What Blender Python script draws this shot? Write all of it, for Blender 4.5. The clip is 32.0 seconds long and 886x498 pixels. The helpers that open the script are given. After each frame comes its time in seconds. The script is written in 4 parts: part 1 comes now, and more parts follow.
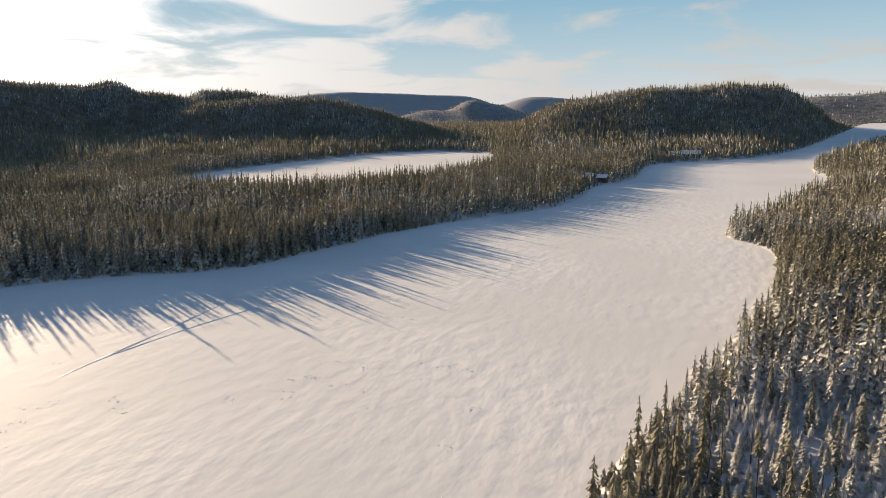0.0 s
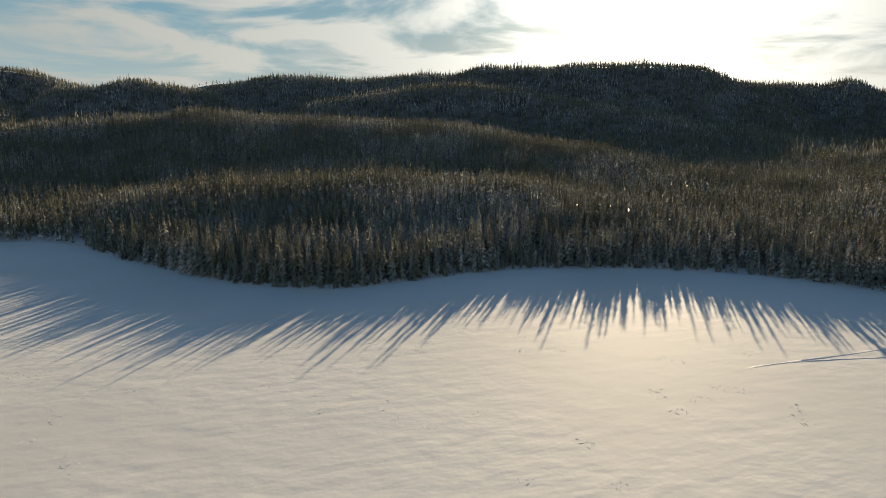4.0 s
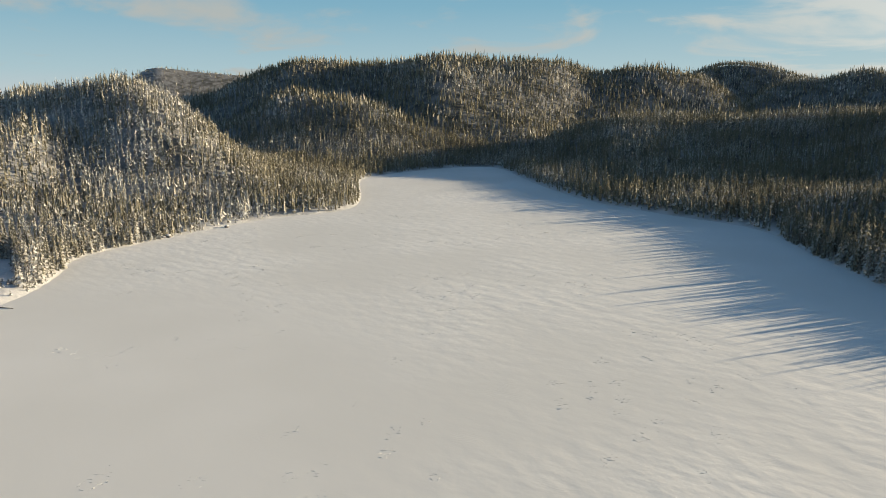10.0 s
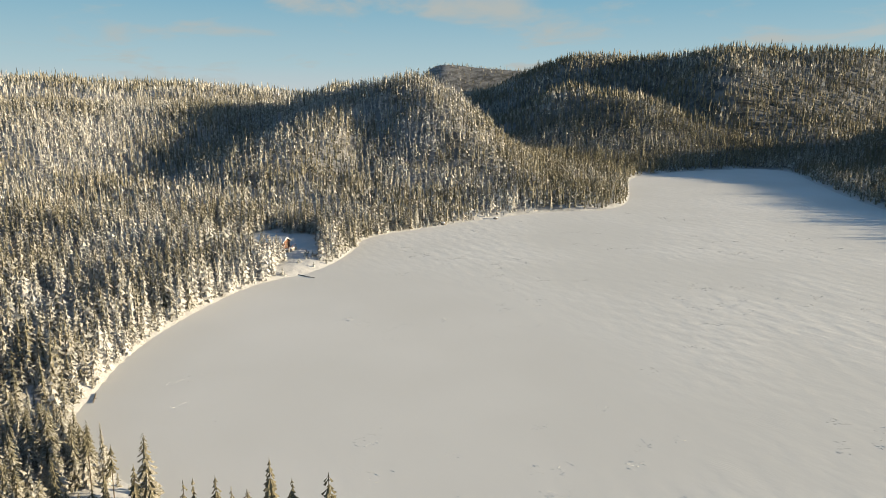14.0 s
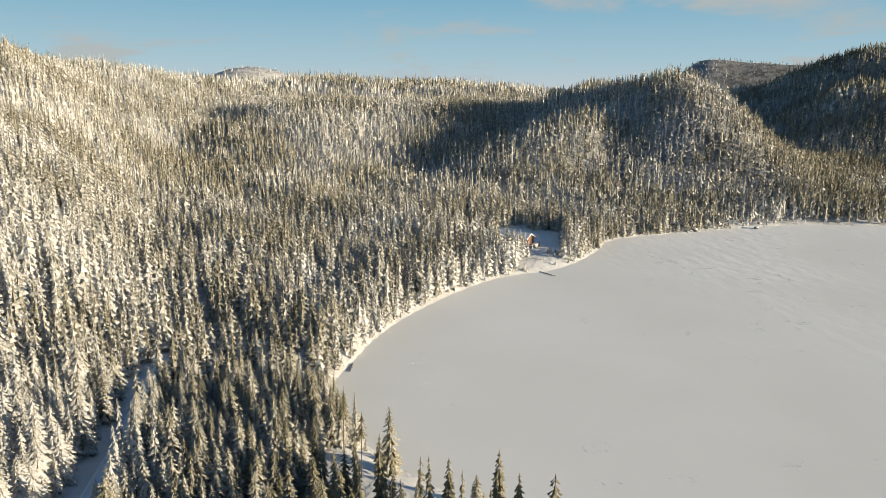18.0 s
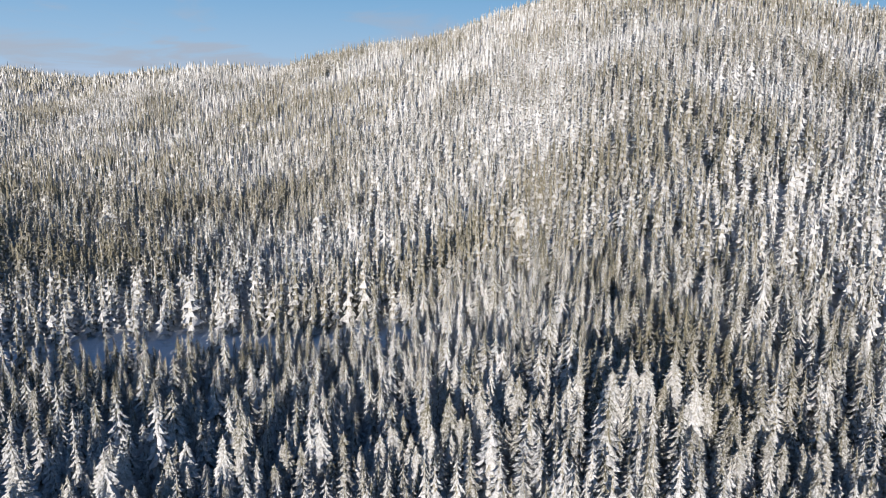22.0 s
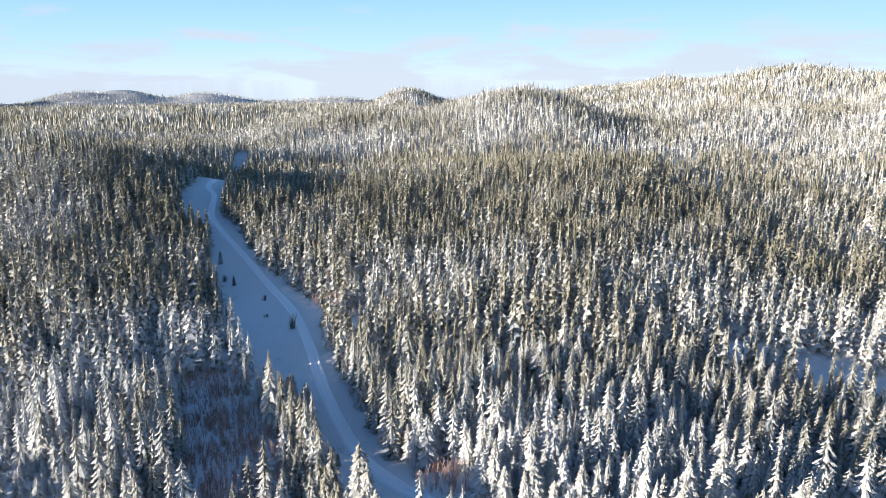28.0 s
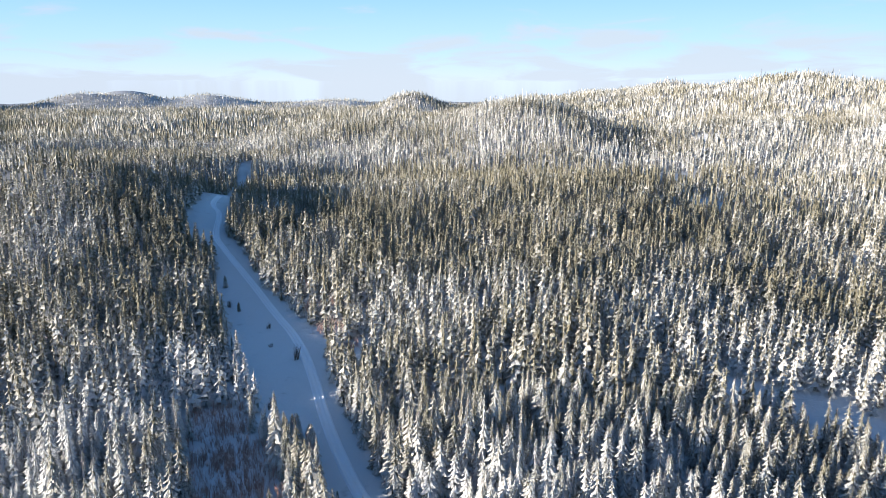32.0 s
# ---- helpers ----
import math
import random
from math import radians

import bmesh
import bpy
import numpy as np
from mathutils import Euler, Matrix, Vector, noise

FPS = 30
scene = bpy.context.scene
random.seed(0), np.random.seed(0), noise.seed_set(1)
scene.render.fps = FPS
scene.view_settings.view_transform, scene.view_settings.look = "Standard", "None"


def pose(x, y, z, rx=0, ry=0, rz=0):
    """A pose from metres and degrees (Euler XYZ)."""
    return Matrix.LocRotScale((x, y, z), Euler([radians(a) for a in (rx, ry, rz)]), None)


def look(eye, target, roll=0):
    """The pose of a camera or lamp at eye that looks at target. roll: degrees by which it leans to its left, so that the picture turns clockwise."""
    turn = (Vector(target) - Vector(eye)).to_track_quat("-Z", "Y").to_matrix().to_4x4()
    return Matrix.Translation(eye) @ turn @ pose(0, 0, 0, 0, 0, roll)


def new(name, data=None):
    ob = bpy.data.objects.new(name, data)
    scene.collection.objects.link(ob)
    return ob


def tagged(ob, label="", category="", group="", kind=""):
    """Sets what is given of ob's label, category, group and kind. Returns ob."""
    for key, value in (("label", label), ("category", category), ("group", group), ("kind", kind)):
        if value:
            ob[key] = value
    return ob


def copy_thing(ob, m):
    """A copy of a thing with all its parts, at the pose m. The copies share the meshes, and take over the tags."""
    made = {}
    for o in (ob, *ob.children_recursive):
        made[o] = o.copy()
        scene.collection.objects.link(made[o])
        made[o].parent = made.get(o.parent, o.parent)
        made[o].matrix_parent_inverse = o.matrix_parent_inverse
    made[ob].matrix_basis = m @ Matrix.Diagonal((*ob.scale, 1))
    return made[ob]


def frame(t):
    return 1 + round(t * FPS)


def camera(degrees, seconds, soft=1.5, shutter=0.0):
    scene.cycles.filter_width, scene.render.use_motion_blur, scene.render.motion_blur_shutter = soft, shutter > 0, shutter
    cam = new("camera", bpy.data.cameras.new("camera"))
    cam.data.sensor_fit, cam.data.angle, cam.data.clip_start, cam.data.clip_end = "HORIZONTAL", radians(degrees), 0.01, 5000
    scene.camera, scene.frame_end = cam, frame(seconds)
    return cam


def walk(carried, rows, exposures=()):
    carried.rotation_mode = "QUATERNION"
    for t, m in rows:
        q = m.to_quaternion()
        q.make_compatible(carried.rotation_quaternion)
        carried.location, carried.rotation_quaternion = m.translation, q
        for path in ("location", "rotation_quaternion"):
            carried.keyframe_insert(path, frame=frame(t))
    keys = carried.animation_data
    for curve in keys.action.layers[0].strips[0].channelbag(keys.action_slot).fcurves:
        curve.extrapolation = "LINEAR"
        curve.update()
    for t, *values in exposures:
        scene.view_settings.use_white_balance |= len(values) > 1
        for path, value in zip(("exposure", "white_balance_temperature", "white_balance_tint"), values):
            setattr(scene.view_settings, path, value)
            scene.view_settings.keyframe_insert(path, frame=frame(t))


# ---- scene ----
cam = camera(64.91, 32.0, 0.8)


def flight(t, x, y, z, heading, tilt, lean):
    """A row of the flight: heading clockwise from +y, tilt above the level, lean, in degrees."""
    h, e = radians(heading), radians(tilt)
    return t, look((x, y, z), (x + math.sin(h) * math.cos(e), y + math.cos(h) * math.cos(e), z + math.sin(e)), lean)


PATH = [
    flight(0.0, 0.00, 0.00, 55.00, -0.00, -11.76, -0.53),
    flight(0.5, -0.10, -0.18, 55.38, -6.38, -11.72, -0.39),
    flight(1.0, -0.20, -0.33, 55.73, -12.77, -11.63, -0.37),
    flight(1.5, -0.54, -0.52, 55.84, -19.12, -11.58, -0.35),
    flight(2.0, -1.03, -0.71, 55.92, -25.40, -11.47, -0.29),
    flight(2.5, -1.50, -0.67, 55.97, -31.92, -11.42, -0.27),
    flight(3.0, -1.97, -0.73, 56.10, -39.29, -11.41, -0.25),
    flight(3.5, -2.09, -0.66, 56.17, -46.84, -11.37, -0.41),
    flight(4.0, -2.01, -0.49, 55.86, -54.41, -11.37, -0.50),
    flight(4.5, -1.85, -0.28, 55.35, -61.97, -11.39, -0.60),
    flight(5.0, -1.71, -0.10, 54.81, -69.45, -11.42, -0.68),
    flight(5.5, -1.66, -0.02, 54.41, -76.81, -11.45, -0.74),
    flight(6.0, -1.78, -0.09, 54.31, -84.01, -11.38, -0.58),
    flight(6.5, -1.83, -0.18, 54.39, -90.98, -11.38, -0.42),
    flight(7.0, -1.78, 0.07, 54.71, -96.70, -11.45, -0.35),
    flight(7.5, -1.93, 0.16, 54.79, -98.59, -11.51, -0.26),
    flight(8.0, -1.81, 0.14, 54.97, -99.73, -11.57, -0.24),
    flight(8.5, -1.87, 0.04, 55.08, -101.82, -11.62, -0.13),
    flight(9.0, -1.88, 0.04, 55.21, -103.95, -11.67, -0.10),
    flight(9.5, -1.80, 0.11, 55.39, -106.08, -11.70, -0.12),
    flight(10.0, -1.80, 0.00, 55.47, -108.30, -11.73, -0.05),
    flight(10.5, -1.80, -0.14, 55.64, -110.67, -11.78, -0.04),
    flight(11.0, -1.66, -0.05, 55.77, -113.51, -11.81, 0.01),
    flight(11.5, -1.53, -0.07, 55.97, -116.34, -11.87, 0.07),
    flight(12.0, -1.05, 0.00, 56.28, -119.21, -11.93, 0.11),
    flight(12.5, -0.97, 0.09, 56.48, -122.10, -12.01, 0.14),
    flight(13.0, -0.89, 0.16, 56.70, -124.77, -12.08, 0.14),
    flight(13.5, -0.86, 0.14, 56.84, -127.42, -12.16, 0.16),
    flight(14.0, -0.84, 0.12, 56.84, -130.06, -12.20, 0.13),
    flight(14.5, -0.89, -0.01, 56.87, -132.72, -12.26, 0.16),
    flight(15.0, -0.92, -0.13, 56.89, -135.35, -12.31, 0.10),
    flight(15.5, -0.91, -0.21, 56.92, -137.96, -12.35, 0.07),
    flight(16.0, -0.87, -0.25, 56.98, -140.55, -12.38, 0.10),
    flight(16.5, -0.79, -0.23, 57.08, -143.13, -12.41, 0.16),
    flight(17.0, -0.66, -0.14, 57.24, -145.70, -12.43, 0.17),
    flight(17.5, -0.62, -0.13, 57.38, -148.32, -12.46, 0.15),
    flight(18.0, -0.64, -0.14, 57.42, -150.22, -12.49, 0.18),
    flight(18.5, -0.47, -0.16, 57.52, -152.52, -12.49, 0.16),
    flight(19.0, 0.06, -0.28, 57.44, -163.37, -12.49, 0.02),
    flight(19.5, 0.25, -0.29, 57.44, -177.42, -12.53, -0.18),
    flight(20.0, 0.34, -0.17, 57.48, -190.12, -12.59, -0.17),
    flight(20.5, 0.24, -0.53, 57.14, -199.81, -12.58, -0.04),
    flight(21.0, 0.57, -0.74, 56.83, -208.53, -12.60, 0.16),
    flight(21.5, 0.74, -0.75, 56.73, -217.56, -12.67, 0.23),
    flight(22.0, 0.84, -0.53, 56.83, -226.49, -12.78, 0.35),
    flight(22.5, 0.88, -0.52, 56.99, -235.42, -12.96, 0.32),
    flight(23.0, 0.96, -0.50, 57.06, -244.15, -13.09, 0.28),
    flight(23.5, 1.08, -0.39, 57.10, -252.65, -13.19, 0.19),
    flight(24.0, 1.06, -0.11, 57.26, -260.75, -13.31, 0.16),
    flight(24.5, 0.94, -0.09, 57.35, -268.24, -13.34, 0.07),
    flight(25.0, 0.94, -0.08, 57.54, -275.59, -13.40, -0.02),
    flight(25.5, 0.97, -0.31, 57.63, -282.31, -13.43, -0.21),
    flight(26.0, 1.09, -0.39, 57.91, -285.41, -13.47, -0.17),
    flight(26.5, 1.24, -0.38, 58.37, -286.04, -13.50, -0.11),
    flight(27.0, 1.37, -0.33, 59.01, -285.32, -13.52, -0.11),
    flight(27.5, 1.41, -0.31, 59.80, -284.39, -13.53, -0.13),
    flight(28.0, 1.27, -0.36, 60.75, -284.40, -13.51, -0.06),
    flight(28.5, 1.12, -0.37, 61.71, -284.40, -13.50, -0.00),
    flight(29.0, 1.22, -0.45, 62.71, -284.47, -13.52, -0.02),
    flight(29.5, 1.13, -0.47, 63.73, -284.48, -13.52, 0.03),
    flight(30.0, 1.14, -0.42, 64.69, -284.50, -13.51, 0.02),
    flight(30.5, 1.09, -0.32, 65.66, -284.51, -13.51, 0.09),
    flight(31.0, 1.01, -0.47, 66.76, -284.58, -13.51, 0.11),
    flight(31.5, 0.93, -0.38, 67.71, -284.56, -13.49, 0.15),
    flight(32.0, 0.90, -0.40, 68.81, -284.60, -13.49, 0.16),
]
EXPOSURES = ((0, 1.22, 8700, 15), (1.5, 0.88, 8900, 6), (3, 0.7, 9100, 8), (6, 1.06, 8700, 6), (13, 1.08, 8400, 5), (17, 1.06, 8000, 4), (19, 1.06, 7600, 7), (20, 0.98, 7100, 10), (21, 0.77, 6400, 12),
             (23, 0.87, 5950, 11), (25, 1.26, 6200, 9), (28, 1.58, 6300, 9), (32, 1.58, 6300, 9))
walk(cam, PATH, EXPOSURES)

# ---- world, sun ----
SUN_HEADING, SUN_HEIGHT = -38.8, 8.8
world = bpy.data.worlds.new("winter_sky")
scene.world = world
world.use_nodes = True
wn, wl = world.node_tree.nodes, world.node_tree.links
wn.clear()
w_out = wn.new("ShaderNodeOutputWorld")
w_bg = wn.new("ShaderNodeBackground")
w_sky = wn.new("ShaderNodeTexSky")
w_sky.sky_type = "NISHITA"
w_sky.sun_disc = False
w_sky.sun_elevation = radians(SUN_HEIGHT)
w_sky.sun_rotation = radians(SUN_HEADING)
w_sky.altitude = 300
w_sky.dust_density = 1.0
w_bg.inputs["Strength"].default_value = 0.095
w_co = wn.new("ShaderNodeTexCoord")
w_sep = wn.new("ShaderNodeSeparateXYZ")
wl.new(w_co.outputs["Generated"], w_sep.inputs[0])


def wmath(op, a, b=None, c=None, clamp=False):
    n = wn.new("ShaderNodeMath")
    n.operation, n.use_clamp = op, clamp
    for i, v in enumerate((a, b, c)):
        if v is None:
            continue
        if hasattr(v, "is_output"):
            wl.new(v, n.inputs[i])
        else:
            n.inputs[i].default_value = v
    return n.outputs[0]


# a cloud sheet seen in perspective: direction over its height above the horizon
w_h = wmath("ADD", wmath("MAXIMUM", w_sep.outputs[2], 0.0), 0.15)
w_comb = wn.new("ShaderNodeCombineXYZ")
wl.new(wmath("DIVIDE", w_sep.outputs[0], w_h), w_comb.inputs[0])
wl.new(wmath("DIVIDE", w_sep.outputs[1], w_h), w_comb.inputs[1])
w_noise = wn.new("ShaderNodeTexNoise")
w_noise.inputs["Scale"].default_value = 1.15
w_noise.inputs["Detail"].default_value = 7.0
w_noise.inputs["Roughness"].default_value = 0.55
w_noise.inputs["Distortion"].default_value = 0.5
wl.new(w_comb.outputs[0], w_noise.inputs["Vector"])
# more cloud towards the sun
sun_dir = Vector((math.sin(radians(SUN_HEADING)) * math.cos(radians(SUN_HEIGHT)),
                  math.cos(radians(SUN_HEADING)) * math.cos(radians(SUN_HEIGHT)), math.sin(radians(SUN_HEIGHT))))
w_dot = wn.new("ShaderNodeVectorMath")
w_dot.operation = "DOT_PRODUCT"
w_dot.inputs[1].default_value = sun_dir
wl.new(w_co.outputs["Generated"], w_dot.inputs[0])
w_near = wmath("POWER", wmath("MAXIMUM", w_dot.outputs["Value"], 0.0), 4.0)
w_low = wmath("MAXIMUM", wmath("MULTIPLY_ADD", w_sep.outputs[2], -12.0, 1.0), 0.0)
w_cov = wmath("MULTIPLY_ADD", wmath("MINIMUM", w_near, 0.5), 0.28, wmath("MULTIPLY_ADD", wmath("MULTIPLY", w_low, wmath("MULTIPLY_ADD", w_sep.outputs[0], 0.5, 0.5)), 0.17, wmath("MULTIPLY_ADD", wmath("MAXIMUM", w_sep.outputs[2], 0.2), -0.45, wmath("ADD", w_noise.outputs[0], 0.09))))
w_mask = wn.new("ShaderNodeMapRange")
w_mask.interpolation_type = "SMOOTHSTEP"
w_mask.inputs["From Min"].default_value, w_mask.inputs["From Max"].default_value = 0.53, 0.70
wl.new(w_cov, w_mask.inputs["Value"])
# clear air: pale over the horizon, blue above it, deeper overhead
w_ramp = wn.new("ShaderNodeValToRGB")
w_ramp.color_ramp.elements[0].position, w_ramp.color_ramp.elements[0].color = 0.0, (2.5, 3.0, 3.9, 1)
w_ramp.color_ramp.elements[1].position, w_ramp.color_ramp.elements[1].color = 1.0, (0.2, 0.5, 1.2, 1)
for at, colour in ((0.045, (1.7, 2.75, 3.9, 1)), (0.13, (0.85, 2.1, 3.5, 1)), (0.22, (0.5, 1.6, 3.1, 1)), (0.45, (0.32, 0.85, 1.9, 1))):
    w_ramp.color_ramp.elements.new(at).color = colour
wl.new(w_sep.outputs[2], w_ramp.inputs[0])
w_air = wn.new("ShaderNodeMix")
w_air.data_type = "RGBA"
w_air.inputs["Factor"].default_value = 0.96
wl.new(w_sky.outputs[0], w_air.inputs["A"])
wl.new(w_ramp.outputs[0], w_air.inputs["B"])
w_glow = wmath("MULTIPLY_ADD", wmath("POWER", wmath("MAXIMUM", w_dot.outputs["Value"], 0.0), 34.0), 5.0,
               wmath("MULTIPLY_ADD", w_near, 3.0, 2.6))
w_cloud = wn.new("ShaderNodeVectorMath")
w_cloud.operation = "SCALE"
w_cloud.inputs[0].default_value = (0.82, 0.93, 1.10)
wl.new(w_glow, w_cloud.inputs["Scale"])
w_mix = wn.new("ShaderNodeMix")
w_mix.data_type = "RGBA"
wl.new(wmath("MULTIPLY", w_mask.outputs[0], 0.85), w_mix.inputs["Factor"])
wl.new(w_air.outputs["Result"], w_mix.inputs["A"])
wl.new(w_cloud.outputs[0], w_mix.inputs["B"])
# bright haze round the hidden sun
w_halo = wn.new("ShaderNodeVectorMath")
w_halo.operation = "SCALE"
w_halo.inputs[0].default_value = (0.88, 0.94, 1.0)
wl.new(wmath("MULTIPLY", wmath("POWER", wmath("MAXIMUM", w_dot.outputs["Value"], 0.0), 110.0), 8.0), w_halo.inputs["Scale"])
w_sum = wn.new("ShaderNodeVectorMath")
w_sum.operation = "ADD"
wl.new(w_mix.outputs["Result"], w_sum.inputs[0])
# the east is pale down to the horizon
w_pale = wn.new("ShaderNodeVectorMath")
w_pale.operation = "MULTIPLY_ADD"
w_pale.inputs[1].default_value = (0.45, 0.42, 0.30)
w_east = wn.new("ShaderNodeCombineXYZ")
for k in range(3):
    wl.new(wmath("MULTIPLY", wmath("MAXIMUM", w_sep.outputs[0], 0.0), wmath("MULTIPLY_ADD", w_sep.outputs[2], -1.5, 1.0, clamp=True)), w_east.inputs[k])
wl.new(w_east.outputs[0], w_pale.inputs[0])
wl.new(w_halo.outputs[0], w_pale.inputs[2])
wl.new(w_pale.outputs[0], w_sum.inputs[1])
wl.new(w_sum.outputs[0], w_bg.inputs["Color"])
wl.new(w_bg.outputs[0], w_out.inputs["Surface"])

sun = new("sun", bpy.data.lights.new("sun", "SUN"))
sun.data.energy = 5.0
sun.data.angle = radians(0.6)
sun.data.color = (1.0, 0.89, 0.76)
sun.matrix_world = look(sun_dir * 1000, (0, 0, 0))


# ---- materials ----
def material(name):
    m = bpy.data.materials.new(name)
    m.use_nodes = True
    return m, m.node_tree.nodes, m.node_tree.links, m.node_tree.nodes["Principled BSDF"]


def noise_node(nodes, links, scale, detail=4.0, rough=0.55, vector=None):
    n = nodes.new("ShaderNodeTexNoise")
    n.inputs["Scale"].default_value, n.inputs["Detail"].default_value, n.inputs["Roughness"].default_value = scale, detail, rough
    if vector is None:
        vector = nodes.new("ShaderNodeNewGeometry").outputs["Position"]
    links.new(vector, n.inputs["Vector"])
    return n.outputs[0]


def ramp(nodes, links, value, lo, hi, out_lo=0.0, out_hi=1.0):
    n = nodes.new("ShaderNodeMapRange")
    n.interpolation_type = "SMOOTHSTEP"
    for key, v in (("From Min", lo), ("From Max", hi), ("To Min", out_lo), ("To Max", out_hi)):
        n.inputs[key].default_value = v
    links.new(value, n.inputs["Value"])
    return n.outputs[0]


def mix(nodes, links, factor, a, b):
    n = nodes.new("ShaderNodeMix")
    n.data_type = "RGBA"
    for key, v in (("Factor", factor), ("A", a), ("B", b)):
        if hasattr(v, "is_output"):
            links.new(v, n.inputs[key])
        else:
            n.inputs[key].default_value = v if key == "Factor" else (*v, 1)
    return n.outputs["Result"]


def math_node(nodes, links, op, a, b):
    n = nodes.new("ShaderNodeMath")
    n.operation = op
    for i, v in enumerate((a, b)):
        if hasattr(v, "is_output"):
            links.new(v, n.inputs[i])
        else:
            n.inputs[i].default_value = v
    return n.outputs[0]


def bump(nodes, links, height, strength, distance, bsdf):
    n = nodes.new("ShaderNodeBump")
    n.inputs["Strength"].default_value, n.inputs["Distance"].default_value = strength, distance
    links.new(height, n.inputs["Height"])
    links.new(n.outputs[0], bsdf.inputs["Normal"])


def plain(name, colour, rough=0.8, grain=6.0, spread=0.25):
    m, n, l, b = material(name)
    f = noise_node(n, l, grain, 5.0)
    dark = tuple(c * (1 - spread) for c in colour)
    l.new(mix(n, l, f, dark, tuple(min(1, c * (1 + spread)) for c in colour)), b.inputs["Base Color"])
    b.inputs["Roughness"].default_value = rough
    bump(n, l, f, 0.3, 0.02, b)
    return m


def lake_snow():
    m, n, l, b = material("wind_packed_lake_snow")
    pos = n.new("ShaderNodeNewGeometry").outputs["Position"]
    mp = n.new("ShaderNodeMapping")
    mp.vector_type = "TEXTURE"
    mp.inputs["Rotation"].default_value = (0, 0, radians(72))
    mp.inputs["Scale"].default_value = (6.5, 4.0, 10.0)
    l.new(pos, mp.inputs["Vector"])
    drift = noise_node(n, l, 1.0, 3.0, 0.45, mp.outputs[0])
    fine = noise_node(n, l, 0.55, 5.0, 0.6, pos)
    patch = noise_node(n, l, 0.012, 3.0, 0.5, pos)
    # ripple fields, only here and there
    rip = n.new("ShaderNodeTexWave")
    rip.inputs["Scale"].default_value, rip.inputs["Distortion"].default_value, rip.inputs["Detail"].default_value = 0.45, 16.0, 3.0
    rip.inputs["Detail Scale"].default_value = 0.6
    l.new(pos, rip.inputs["Vector"])
    field = ramp(n, l, noise_node(n, l, 0.09, 2.0, 0.5, pos), 0.60, 0.72)
    ripple = math_node(n, l, "MULTIPLY", rip.outputs["Fac"], field)
    c = mix(n, l, ramp(n, l, patch, 0.35, 0.65), (0.735, 0.735, 0.715), (0.80, 0.80, 0.785))
    l.new(c, b.inputs["Base Color"])
    b.inputs["Roughness"].default_value = 0.75
    b.inputs["Specular IOR Level"].default_value = 0.08
    # the wind leaves the lee shore smooth
    bay = n.new("ShaderNodeVectorMath")
    bay.operation = "DISTANCE"
    bay.inputs[1].default_value = (-85, -125, 0)
    l.new(pos, bay.inputs[0])
    rough = math_node(n, l, "MULTIPLY", ramp(n, l, patch, 0.35, 0.6, 0.3, 1.0), ramp(n, l, bay.outputs["Value"], 55.0, 120.0, 0.15, 1.0))
    h = math_node(n, l, "ADD", math_node(n, l, "MULTIPLY", drift, 1.0), math_node(n, l, "MULTIPLY", fine, 0.16))
    h = math_node(n, l, "ADD", math_node(n, l, "MULTIPLY", h, rough), math_node(n, l, "MULTIPLY", ripple, 0.02))
    bump(n, l, h, 0.5, 0.38, b)
    return m


def ground_snow():
    m, n, l, b = material("forest_floor_snow")
    pos = n.new("ShaderNodeNewGeometry").outputs["Position"]
    a = noise_node(n, l, 0.15, 6.0, 0.6, pos)
    big = noise_node(n, l, 0.01, 4.0, 0.5, pos)
    c = mix(n, l, ramp(n, l, a, 0.60, 0.80), (0.68, 0.68, 0.68), (0.35, 0.33, 0.30))
    c = mix(n, l, ramp(n, l, big, 0.3, 0.7, 0.0, 0.25), c, (0.5, 0.5, 0.5))
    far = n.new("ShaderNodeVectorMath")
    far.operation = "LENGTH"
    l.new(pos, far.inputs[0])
    # shade under the woods, and their colour from afar, painted on the ground
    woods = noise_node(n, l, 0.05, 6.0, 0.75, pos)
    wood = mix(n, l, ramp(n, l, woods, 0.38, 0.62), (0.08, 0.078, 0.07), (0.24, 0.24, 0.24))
    # pale far hills to the east and south: thick rime plus painted haze
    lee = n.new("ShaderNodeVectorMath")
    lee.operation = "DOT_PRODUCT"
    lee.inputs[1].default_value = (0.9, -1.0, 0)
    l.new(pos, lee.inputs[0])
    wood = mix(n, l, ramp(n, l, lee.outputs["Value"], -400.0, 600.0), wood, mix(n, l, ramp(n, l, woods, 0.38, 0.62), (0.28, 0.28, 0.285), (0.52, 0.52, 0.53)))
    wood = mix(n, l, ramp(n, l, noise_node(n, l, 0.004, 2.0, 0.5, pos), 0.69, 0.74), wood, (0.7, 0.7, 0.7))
    # aerial haze over all the far high country, painted as paler ground
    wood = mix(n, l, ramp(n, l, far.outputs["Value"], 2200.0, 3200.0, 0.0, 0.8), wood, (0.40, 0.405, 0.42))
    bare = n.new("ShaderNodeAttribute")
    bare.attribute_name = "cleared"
    floor_shade = math_node(n, l, "MULTIPLY", ramp(n, l, far.outputs["Value"], 170.0, 420.0), math_node(n, l, "SUBTRACT", 1.0, bare.outputs["Fac"]))
    c = mix(n, l, floor_shade, c, wood)
    l.new(c, b.inputs["Base Color"])
    b.inputs["Roughness"].default_value = 0.6
    b.inputs["Specular IOR Level"].default_value = 0.1
    bump(n, l, a, 0.6, 1.2, b)
    return m


